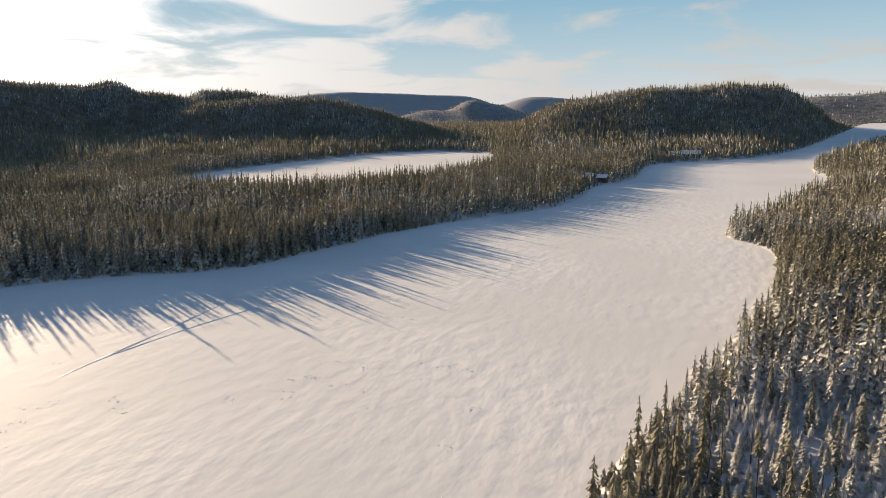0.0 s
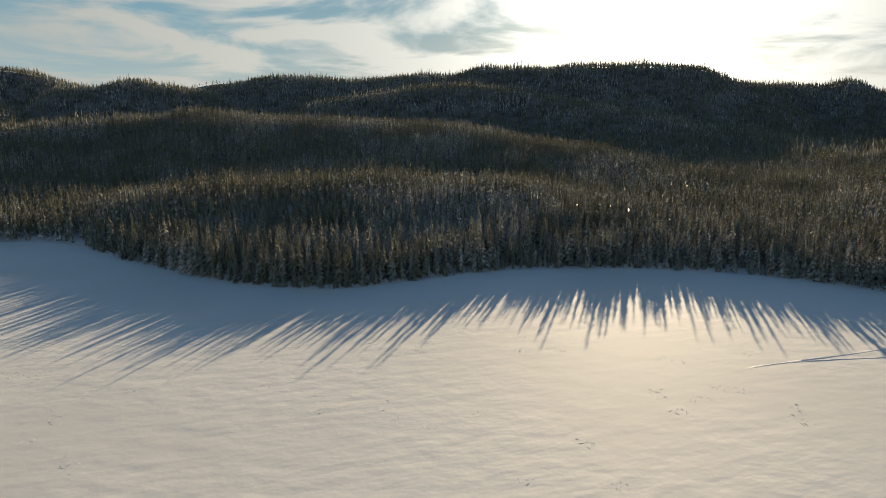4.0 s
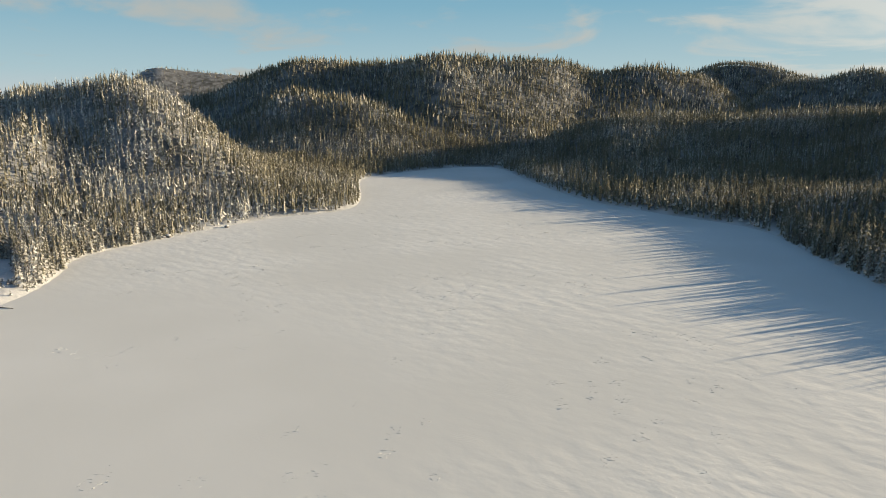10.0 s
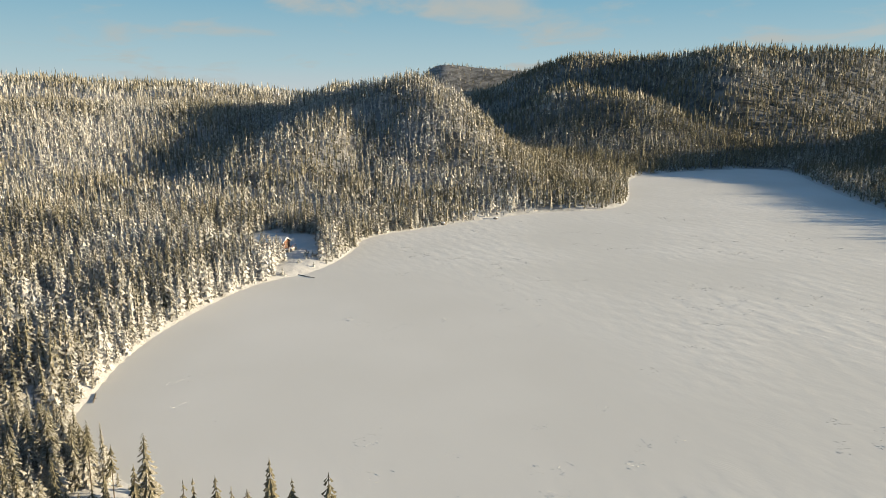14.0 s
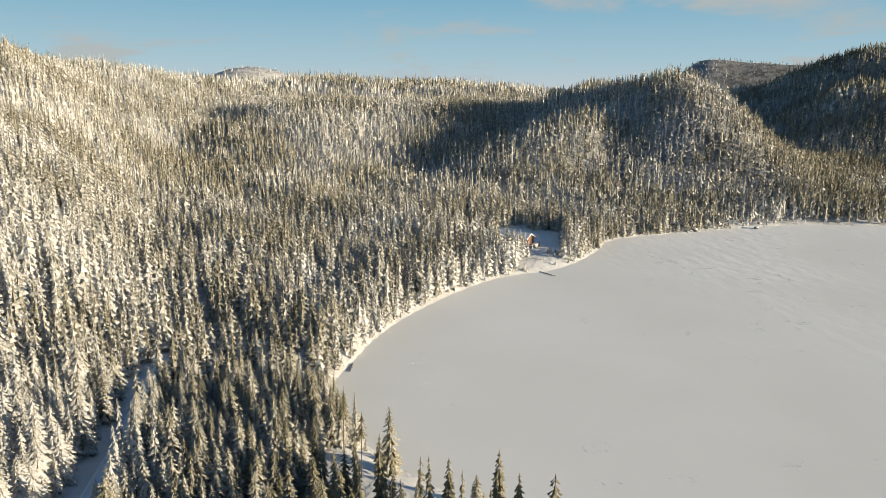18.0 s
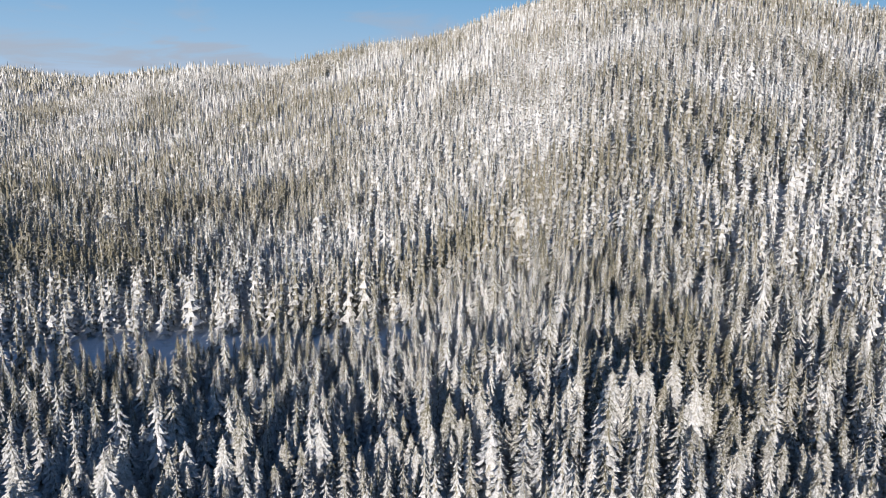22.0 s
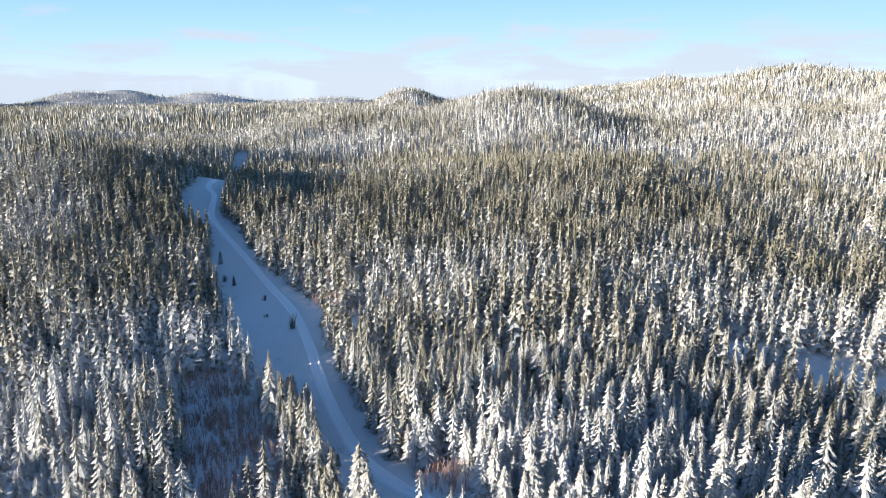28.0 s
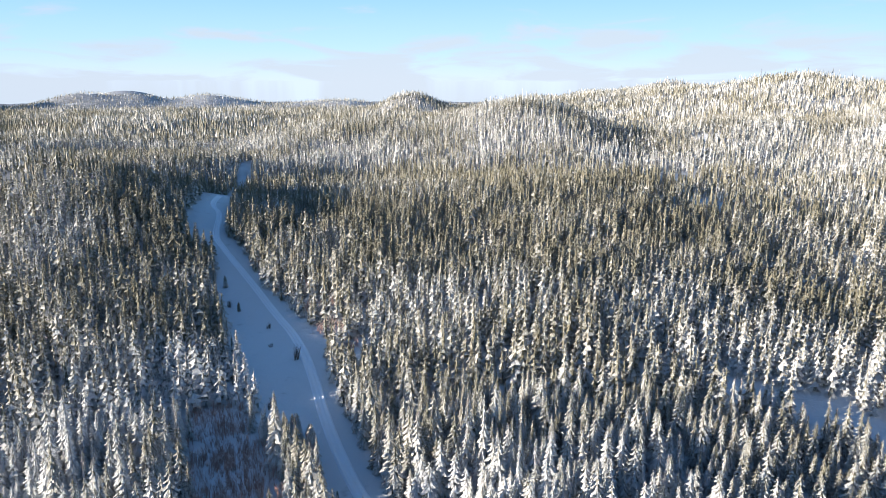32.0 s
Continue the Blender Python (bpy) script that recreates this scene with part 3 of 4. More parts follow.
def wave(x, y, size, seed):
    """Cheap smooth unevenness from crossed sines."""
    r = np.random.RandomState(seed)
    total = np.zeros(np.shape(x))
    for _ in range(7):
        a, k, p = r.uniform(0, 6.28), r.uniform(0.6, 1.7) / size, r.uniform(0, 6.28)
        total += np.sin((x * math.cos(a) + y * math.sin(a)) * k * 6.28 + p)
    return total / 3.0


def land(x, y, d=None):
    """Height of the ground. d: distance from the water, where it is known already."""
    if d is None:
        d = water_distance(x, y)
    out = np.maximum(d, 0)
    far = np.clip((np.hypot(x, y) - 800) / 200, 0, 1)
    rise = np.clip(out / (130 - 85 * far), 0, 1)
    rise = rise * rise * (3 - 2 * rise)
    z = hill_sum(x, y) * rise + 5 * (1 - np.exp(-out / 60))
    z += wave(x, y, 90, 3) * 1.3 * rise + wave(x, y, 260, 5) * 2.0 * rise
    z -= fall(np.hypot(x, y))
    bank = np.where(np.hypot(x, y) < 1500, np.minimum(d * 0.3, 1.5), -60.0)
    return np.where(d < 0, np.maximum(d * 0.22, -2.0), np.maximum(bank, np.minimum(z, 1.5 + out * (0.5 + 0.4 * far))))


# the snow road: middle line and half widths
ROAD = [(-19, -151), (-13, -135), (-8, -119), (-4, -106), (0, -94), (3, -86), (7, -76), (20, -58), (40, -38), (60, -12), (76, 14), (89, 35), (103, 44), (119, 60), (131, 69), (148, 79), (166, 95), (179, 107), (190, 116), (205, 127), (215, 135), (224, 149), (243, 160), (266, 172), (318, 196), (369, 218), (462, 269)]
ROAD_HALF = [2.2, 2.8, 3, 3.2, 3.4, 3.6, 4, 4, 4.5, 5, 5.5, 5.5, 5, 8.5, 8.5, 11, 10, 8.5, 6.5, 5, 5, 7.5, 8, 7, 4, 4, 4.5]
# the packed track keeps to one side of the cleared strip
TRACK = [(-19, -151), (-13, -135), (-8, -119), (-4, -106), (0, -94), (3, -86), (7, -76), (20, -58), (40, -38), (60, -12), (78, 14), (90, 34), (103, 44), (119, 55), (134, 64), (156, 79), (171, 93), (192, 112), (217, 138), (225, 146), (254, 161), (262, 171), (290, 184)]


def open_ground(x, y):
    """How far a place is from the cleared strips; trees stand where it is positive."""
    best = np.full(x.shape, 1e9)
    for (a, b, ha, hb) in zip(ROAD[:-1], ROAD[1:], ROAD_HALF[:-1], ROAD_HALF[1:]):
        dx, dy = b[0] - a[0], b[1] - a[1]
        t = np.clip(((x - a[0]) * dx + (y - a[1]) * dy) / (dx * dx + dy * dy), 0, 1)
        best = np.minimum(best, np.hypot(x - a[0] - t * dx, y - a[1] - t * dy) - (ha + (hb - ha) * t))
    for cx, cy, rad in CLEARINGS:
        best = np.minimum(best, np.hypot(x - cx, y - cy) - rad)
    return best


CLEARINGS = [(-155, -211, 8), (-166, -214, 9), (-174, -222, 8), (-168, -232, 8), (-160, -225, 8), (-164, -204, 5), (-156, -200, 6), (-151, -194, 5), (-146, -188, 4), (-161, -198, 5), (-143, -226, 6.5), (-151, -224, 6), (104, 489, 9), (110, 480, 6), (243, 684, 17), (228, 690, 10)]
CLEARINGS += [(-163, -207, 5.5), (-161, -199, 5.5), (-152, -191, 5.5), (-154, -198, 5.5), (-161, -210, 5.5), (-150, -235, 5.5), (-160, -231, 5.5)]
CLEARINGS += [(-141, -182, 4.5), (-145, -181, 4.5), (-145, -185, 4.5), (-152, -186, 4.5), (-142, -187, 4.5)]
CLEARINGS += [(347, -40, 11), (357, -38, 9), (264, -77, 8), (272, -79, 6), (447, -33, 12), (569, -58, 14), (149, 60, 4.5), (156, 61, 4), (144, -27, 7), (138, -41, 8), (131, -54, 8.5), (121, -65, 8), (109, -73, 6.5), (99, -79, 5)]
# leafless alder thickets: x, y, radius
THICKETS = [(78, 49, 8), (86, 55, 9), (94, 61, 9), (102, 67, 8), (110, 73, 7), (88, 22, 5), (163, 71, 5), (178, 83, 5), (192, 95, 5), (150, 61, 4), (255, 118, 10), (300, -22, 9), (120, 40, 3)]


# ---- ground and lake ----
def mesh_object(name, verts, faces, mat, smooth=False):
    me = bpy.data.meshes.new(name)
    verts, faces = np.asarray(verts, np.float32), np.asarray(faces, np.int32)
    me.vertices.add(len(verts))
    me.vertices.foreach_set("co", verts.ravel())
    k = faces.shape[1]
    me.loops.add(faces.size)
    me.loops.foreach_set("vertex_index", faces.ravel())
    me.polygons.add(len(faces))
    me.polygons.foreach_set("loop_start", np.arange(0, faces.size, k, dtype=np.int32))
    me.polygons.foreach_set("use_smooth", np.full(len(faces), smooth))
    me.update(calc_edges=True)
    me.materials.append(mat)
    return new(name, me)


RINGS, SPOKES = 200, 540
r_grid = 6.0 * (4700 / 6.0) ** (np.linspace(0, 1, RINGS) ** 0.8)
a_grid = np.arange(SPOKES) * (2 * math.pi / SPOKES)
gx, gy = r_grid[:, None] * np.sin(a_grid)[None, :], r_grid[:, None] * np.cos(a_grid)[None, :]
gd = water_distance(gx, gy)
gz = land(gx, gy, gd)
verts = np.stack([gx, gy, gz], 2).reshape(-1, 3)
i, j = np.meshgrid(np.arange(RINGS - 1), np.arange(SPOKES), indexing="ij")
jn = (j + 1) % SPOKES
faces = np.stack([i * SPOKES + jn, (i + 1) * SPOKES + jn, (i + 1) * SPOKES + j, i * SPOKES + j], 2).reshape(-1, 4)
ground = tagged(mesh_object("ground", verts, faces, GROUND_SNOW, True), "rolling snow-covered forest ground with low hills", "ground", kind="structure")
CLEARED = np.clip(0.5 - open_ground(gx, gy) / 10.0, 0, 1) * (gd > 0)
CLEARED = np.maximum(CLEARED, np.clip(1.5 - gd / 6.0, 0, 1)).reshape(-1)
# the middle of the sheet
bm = bmesh.new()
bm.from_mesh(ground.data)
bm.verts.ensure_lookup_table()
bm.faces.new([bm.verts[k] for k in range(SPOKES)][::-1])
bm.normal_update()
bm.to_mesh(ground.data)
bm.free()
ground.data.attributes.new("cleared", "FLOAT", "POINT").data.foreach_set("value", CLEARED.astype(np.float32))


def lake_sheet(name, ring, label):
    bm = bmesh.new()
    big = [bm.verts.new((p[0], p[1], 0.0)) for p in ring]
    edges = [bm.edges.new((big[k], big[(k + 1) % len(big)])) for k in range(len(big))]
    bmesh.ops.triangle_fill(bm, use_beauty=True, edges=edges, normal=(0, 0, 1))
    me = bpy.data.meshes.new(name)
    bm.to_mesh(me)
    bm.free()
    me.materials.append(LAKE_SNOW)
    return tagged(new(name, me), label, "frozen lake", kind="structure")


lake_sheet("water_lake", LAKE_RING, "frozen lake under wind-packed white snow")
lake_sheet("water_pond", POND_RING, "small frozen pond under snow between the woods")

# ---- spruces ----
def spruce_shape(boughs, seed, width=0.15, bare=0.05, folded=False, core=4):
    """Verts, triangles and inner-ness of a spruce: a slim dark core and drooping boughs wound up the stem. Height 1, foot at 0."""
    r = random.Random(seed)
    v, f, inner = [], [], []
    waist = r.uniform(0.36, 0.46)
    ring = [(width * waist * math.cos(6.2832 * q / core), width * waist * math.sin(6.2832 * q / core), bare) for q in range(core)]
    v += ring + [(0, 0, 0.97)]
    inner += [1.0] * core + [0.6]
    f += [(q, (q + 1) % core, core) for q in range(core)]
    turn = r.uniform(0, 6.28)
    power = r.uniform(0.62, 0.85)
    for k in range(boughs):
        u = (k + r.uniform(0.1, 0.9)) / boughs
        z = bare + (0.99 - bare) * u
        a = turn + k * 2.39996 + r.uniform(-0.35, 0.35)
        out = (width * (1 - u) ** power + 0.010) * r.uniform(0.72, 1.28)
        drop = out * r.uniform(0.25, 0.75)
        spread = r.uniform(0.32, 0.55) * (1.0 if folded else 1.35)
        b = len(v)
        tip = (out * math.cos(a), out * math.sin(a), z - drop)
        lift = r.uniform(0.25, 0.5) * out + 0.4 / boughs
        if folded:
            low = z - drop * 0.8
            v += [(0, 0, z + lift), (0.72 * out * math.cos(a - spread), 0.72 * out * math.sin(a - spread), low), tip,
                  (0.72 * out * math.cos(a + spread), 0.72 * out * math.sin(a + spread), low)]
            f += [(b, b + 1, b + 2), (b, b + 2, b + 3)]
            inner += [0.55, 0, 0, 0]
        else:
            v += [(0, 0, z + lift), (out * math.cos(a - spread), out * math.sin(a - spread), z - drop),
                  (out * math.cos(a + spread), out * math.sin(a + spread), z - drop * r.uniform(0.6, 1.2))]
            f.append((b, b + 1, b + 2))
            inner += [0.55, 0, 0]
    return np.array(v), np.array(f), np.array(inner)


def forest_mesh(name, shapes, places, label, seed):
    """One mesh of many spruces. places: rows x, y, z, height, girth."""
    r = np.random.RandomState(seed)
    pick = r.randint(0, len(shapes), len(places))
    turn = r.uniform(0, 6.28, len(places))
    vs, fs, tones, levels, cores, at = [], [], [], [], [], 0
    for k, (v, f, inner) in enumerate(shapes):
        p, a = places[pick == k], turn[pick == k]
        if not len(p):
            continue
        w = p[:, 3] * p[:, 4]
        x = p[:, 0, None] + w[:, None] * (v[None, :, 0] * np.cos(a)[:, None] - v[None, :, 1] * np.sin(a)[:, None])
        y = p[:, 1, None] + w[:, None] * (v[None, :, 0] * np.sin(a)[:, None] + v[None, :, 1] * np.cos(a)[:, None])
        z = p[:, 2, None] + p[:, 3, None] * v[None, :, 2]
        vs.append(np.stack([x, y, z], 2).reshape(-1, 3))
        fs.append((f[None] + (at + np.arange(len(p)) * len(v))[:, None, None]).reshape(-1, 3))
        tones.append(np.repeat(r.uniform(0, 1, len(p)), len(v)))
        levels.append(np.tile(v[:, 2], len(p)))
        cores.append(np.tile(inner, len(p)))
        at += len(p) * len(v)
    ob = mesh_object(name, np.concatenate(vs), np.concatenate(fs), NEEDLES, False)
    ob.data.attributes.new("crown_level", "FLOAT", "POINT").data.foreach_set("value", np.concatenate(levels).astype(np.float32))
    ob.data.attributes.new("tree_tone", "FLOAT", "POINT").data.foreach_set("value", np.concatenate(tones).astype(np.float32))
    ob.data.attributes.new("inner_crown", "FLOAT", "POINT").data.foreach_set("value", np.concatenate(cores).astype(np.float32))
    return tagged(ob, label, "forest", kind="stuff")


# which ground can be looked over from high above the start point: the rest is wooded more thinly
LOOK_A, LOOK_R = np.radians(np.arange(0, 360, 0.5)), np.arange(30, 1760, 6.0)
look_x, look_y = np.sin(LOOK_A)[:, None] * LOOK_R, np.cos(LOOK_A)[:, None] * LOOK_R
look_d = water_distance(look_x, look_y)
LOOK_SLOPE = np.maximum.accumulate((land(look_x, look_y, look_d) + np.where(look_d > 0, 5.0, 0.0) - 66.0) / LOOK_R, axis=1)


def in_sight(x, y, top):
    reach = np.hypot(x, y)
    i = np.round(np.degrees(np.arctan2(x, y)) * 2).astype(int) % 720
    j = np.clip(((reach - 42) / 6).astype(int), 0, len(LOOK_R) - 1)
    return (top - 66.0) / reach > LOOK_SLOPE[i, j] - 0.004


def sow(inner, outer, gap, seed, sectors=((-180, 180),)):
    """Jittered places between two distances and headings, on land and off the clearings."""
    r = np.random.RandomState(seed)
    n = int(outer / gap) + 1
    k = np.arange(-n, n + 1) * gap
    x, y = np.meshgrid(k, k)
    x, y = x.ravel(), y.ravel()
    d = np.hypot(x, y)
    keep = (d >= inner - gap) & (d < outer + gap)
    x, y = x[keep] + r.uniform(-0.48, 0.48, keep.sum()) * gap, y[keep] + r.uniform(-0.48, 0.48, keep.sum()) * gap
    d = np.hypot(x, y)
    keep = (d >= inner) & (d < outer) & (r.uniform(0, 1, len(x)) < 0.94)
    heading = np.degrees(np.arctan2(x, y))
    keep &= sum(((heading >= lo) & (heading < hi)).astype(int) for lo, hi in sectors) > 0
    x, y = x[keep], y[keep]
    wd = water_distance(x, y)
    keep = (wd > 0.4) & ((np.hypot(x + 47, y + 61) > 13) & (np.hypot(x + 40, y + 78) > 9) & (np.hypot(x + 36, y + 92) > 6)) & (open_ground(x, y) > 0)
    for cx, cy, rad in THICKETS:
        keep &= (np.hypot(x - cx, y - cy) > rad * 0.9) | (r.uniform(0, 1, len(x)) < 0.025)
    x, y, wd = x[keep], y[keep], wd[keep]
    z = land(x, y, wd)
    stand = 0.5 + 0.28 * wave(x, y, 70, 9)
    h = (5.9 + 3.6 * np.clip(stand, 0, 1) + r.normal(0, 1.7, len(x)) + 2.2 * (r.uniform(0, 1, len(x)) < 0.08)) * np.where(r.uniform(0, 1, len(x)) < 0.22, r.uniform(0.45, 0.8, len(x)), 1.0) * np.where(wd < 5, 0.75 + wd * 0.05, 1.0) * np.where((y > 30) & (x < -20) & (wd < 30), 1.26, np.where(np.hypot(x, y) < 130, 1.06, 1.12))
    low = (x > 8) & (x < 80) & (y > 58) & (np.hypot(x - 52, y - 84) < 36) & (y > x)
    h = np.where(low, 0.45 * h, h)
    h = np.clip(h, 2.0, 16.0)
    g = r.uniform(0.75, 1.45, len(x)) * (9.5 / np.maximum(h, 5)) ** 0.45
    keep = (np.hypot(x, y) < 140) | in_sight(x, y, z + h) | (r.uniform(0, 1, len(x)) < 0.25)
    return np.stack([x, y, z - 0.2, h, g], 1)[keep]


# ---- trees of their own: near the road and along the near shore ----
def part(name, bm, mat, parent, label=""):
    me = bpy.data.meshes.new(name)
    bm.to_mesh(me)
    bm.free()
    me.materials.append(mat)
    ob = new(name, me)
    ob.parent = parent
    return tagged(ob, label)


def tube(bm, a, b, ra, rb, sides=6):
    """A tapered round bar between two points."""
    a, b = Vector(a), Vector(b)
    axis = (b - a).normalized()
    u = axis.orthogonal().normalized()
    w = axis.cross(u)
    rows = []
    for p, rad in ((a, ra), (b, rb)):
        rows.append([bm.verts.new(p + (u * math.cos(k * 6.2832 / sides) + w * math.sin(k * 6.2832 / sides)) * rad) for k in range(sides)])
    for k in range(sides):
        bm.faces.new((rows[0][k], rows[0][(k + 1) % sides], rows[1][(k + 1) % sides], rows[1][k]))
    bm.faces.new(rows[1])
    bm.faces.new(rows[0][::-1])


def box(bm, x0, y0, z0, x1, y1, z1):
    v = [bm.verts.new((x, y, z)) for z in (z0, z1) for x, y in ((x0, y0), (x1, y0), (x1, y1), (x0, y1))]
    for q in ((3, 2, 1, 0), (4, 5, 6, 7), (0, 1, 5, 4), (1, 2, 6, 5), (2, 3, 7, 6), (3, 0, 4, 7)):
        bm.faces.new([v[k] for k in q])


def bough_crown(seed, tiers, points, width, bare, gaps=0.0, lean=0.0):
    """A crown of separate drooping boughs: each a folded kite from the stem outwards and down."""
    r = random.Random(seed)
    bm = bmesh.new()
    for k in range(tiers):
        u = (k + r.uniform(-0.3, 0.3)) / tiers
        z = bare + (0.985 - bare) * max(u, 0)
        reach = width * (1 - u) ** 0.5 * (1.0 if u < 0.9 else 0.7) + 0.012
        turn = r.uniform(0, 6.28)
        for q in range(points if u < 0.8 else max(4, points - 3)):
            if r.random() < gaps:
                continue
            a = turn + q * 6.2832 / points + r.uniform(-0.3, 0.3)
            out = reach * r.uniform(0.7, 1.25)
            drop = out * r.uniform(0.35, 0.75)
            half = out * r.uniform(0.20, 0.31) + 0.005
            c, s = math.cos(a), math.sin(a)
            bend = lean * z
            top = bm.verts.new((bend, 0, z + 0.030))
            tip = bm.verts.new((c * out + bend, s * out, z - drop))
            mid = 0.62
            left = bm.verts.new((c * out * mid - s * half + bend, s * out * mid + c * half, z - drop * 0.75 - 0.008))
            right = bm.verts.new((c * out * mid + s * half + bend, s * out * mid - c * half, z - drop * 0.75 - 0.008))
            spine = bm.verts.new((c * out * 0.6 + bend, s * out * 0.6, z - drop * 0.38))
            bm.faces.new((top, left, spine))
            bm.faces.new((top, spine, right))
            bm.faces.new((spine, left, tip))
            bm.faces.new((spine, tip, right))
    # leader
    tube(bm, (lean * 0.96, 0, 0.955), (lean, 0, 1.0), 0.008, 0.002, 3)
    return bm


def tree_kind(name, label, crown_bm, trunk_top, trunk_foot=0.011, lean=0.0, needle=NEEDLES_ONE):
    ob = tagged(new(name), label, "tree", "spruces of the near forest")
    bm = bmesh.new()
    tube(bm, (0, 0, -0.05), (lean * 0.5, 0, 0.5), trunk_foot, trunk_foot * 0.7, 6)
    tube(bm, (lean * 0.5, 0, 0.5), (lean * trunk_top, 0, trunk_top), trunk_foot * 0.7, 0.003, 6)
    part("trunk", bm, BARK, ob, "thin dark grey-brown trunk")
    if crown_bm is not None:
        part("crown", crown_bm, needle, ob)
    return ob


def set_tree(kind, x, y, z, height, girth, turn):
    w = height * girth
    return copy_thing(kind, Matrix.Translation((x, y, z)) @ Matrix.Rotation(turn, 4, "Z") @ Matrix.Diagonal((w, w, height, 1)))


SPRUCES = [tree_kind("spruce", "rime-covered green spruce with snow on drooping boughs", bough_crown(100 + k, 34, 11, 0.15, 0.04), 0.97) for k in range(8)]
DARK = [tree_kind("spruce", "dark green shore spruce with little snow on it", bough_crown(170 + k, 22, 8, 0.125, 0.06), 0.97, needle=NEEDLES_SHORE) for k in range(4)]
THIN = [tree_kind("spruce", "tall thin spruce with a ragged narrow crown", bough_crown(130 + k, 16, 6, 0.085, 0.22, 0.22), 0.98, needle=NEEDLES_SHORE) for k in range(4)]
PINES = [tree_kind("pine", "bare-stemmed dark tree with a small tufted top", bough_crown(150 + k, 7, 6, 0.085, 0.66, 0.2, 0.03), 0.97, 0.009, 0.03, NEEDLES_SHORE) for k in range(3)]
SNAGS = [tree_kind("dead_tree", "dead leafless grey trunk standing in the shore wood", None, 1.0, 0.010, 0.06)]

near = sow(62, 132, 2.05, 1)
heading = np.degrees(np.arctan2(near[:, 0], near[:, 1]))
distance = np.hypot(near[:, 0], near[:, 1])
behind = (distance > 78) & (((heading > 62) & (heading < 180)) | (heading < -172))
order = np.argsort(np.where(behind, distance, 1e9))[:270]
singles = np.zeros(len(near), bool)
singles[order] = True
r_set = random.Random(5)
for x, y, z, h, g in near[singles]:
    set_tree(SPRUCES[r_set.randrange(8)], x, y, z, h, g, r_set.uniform(0, 6.28))

# ragged trees on the near shore: x, y, top above the lake
for x, y, top in ((-37, -88, 12), (-37.4, -96, 12)):
    set_tree(PINES[r_set.randrange(3)], x, y, 1.0, top - 1, 1.0, r_set.uniform(0, 6.28))
for x, y, top in ((-36, -79, 13), (-36.4, -76, 13), (-38, -71, 13), (-39, -70.6, 13), (-41, -69, 13), (-41.8, -67, 12), (-46.6, -66, 14), (-47.6, -63, 12),
                  (-43.6, -63.3, 11), (-46.6, -58.8, 11), (-34, -83, 12), (-33, -80, 11)):
    set_tree((DARK + THIN)[r_set.randrange(8)], x, y, 1.0, top - 1, 0.8, r_set.uniform(0, 6.28))
set_tree(PINES[0], -50.4, -59.6, 1.0, 12, 1.2, 1.0)
for x, y, top in ((18.2, 78, 13), (24, 83, 14), (29.4, 89, 14), (34.4, 94.5, 12), (41.8, 107, 15), (43.3, 106, 14), (45, 106, 14), (48, 109, 13), (62, 133, 14),
                  (21, 78.3, 12), (26, 84, 11), (52, 116, 14), (57, 124, 14), (33, 91, 13)):
    set_tree((THIN + PINES + THIN)[r_set.randrange(11)], x, y, 1.2, top - 1.2, 1.05, r_set.uniform(0, 6.28))
for _ in range(46):
    x, y = r_set.uniform(24, 84), r_set.uniform(70, 125)
    if y > x and water_distance(np.array([x]), np.array([y]))[0] > 2:
        kind = (THIN + THIN + PINES + DARK)[r_set.randrange(15)]
        set_tree(kind, x, y, float(land(np.array([x]), np.array([y]))[0]) - 0.2, r_set.uniform(8, 12.5), r_set.uniform(0.75, 1.1), r_set.uniform(0, 6.28))
for x, y, h, t in ((38, 92, 10, 0.6), (40.5, 93, 11, 2.4), (46, 96, 11, 4.0), (31, 88, 13, 5.2), (-12, -100, 9, 1.0)):
    set_tree(SNAGS[0], x, y, 1.5, h, 1.0, t)
for x, y, h in ((90, 39, 2.6), (93, 41, 1.8), (206, 138, 3.2), (170, 104, 3.0), (186, 118, 4.2), (97, 47, 5.5), (99, 49.5, 6.5), (101, 48.5, 5), (102, 52, 6), (104, 50.5, 7), (105, 54, 5.5), (106.5, 57, 6.5), (107, 52.5, 5), (108.5, 55.5, 6), (109, 60, 5), (110.5, 57.5, 4.5), (106, 61, 6), (103, 57, 5.5), (111.5, 61.5, 4), (94, 45.5, 6), (100, 54, 4.5)):
    px, py = np.array([float(x)]), np.array([float(y)])
    set_tree(SPRUCES[r_set.randrange(8)], x, y, float(land(px, py)[0]) - 0.1, h, 1.25, r_set.uniform(0, 6.28))
for kind in SPRUCES + DARK + THIN + PINES + SNAGS:
    for piece in (*kind.children_recursive, kind):
        bpy.data.objects.remove(piece)

# ---- the rest of the woods ----
NEAR = [spruce_shape(84, s, 0.15, 0.03, True, 5) for s in range(10)]
MIDDLE = [spruce_shape(30, 20 + s, 0.15, 0.05) for s in range(10)]
FAR = [spruce_shape(7, 40 + s, 0.15, 0.1, core=3) for s in range(10)]
HORIZON = [spruce_shape(1, 60 + s, 0.22, 0.1, core=3) for s in range(6)]
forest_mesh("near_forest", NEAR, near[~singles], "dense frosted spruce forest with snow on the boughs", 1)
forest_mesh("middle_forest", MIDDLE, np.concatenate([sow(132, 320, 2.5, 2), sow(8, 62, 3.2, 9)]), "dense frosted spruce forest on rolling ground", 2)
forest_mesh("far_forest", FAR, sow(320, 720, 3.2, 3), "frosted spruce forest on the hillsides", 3)
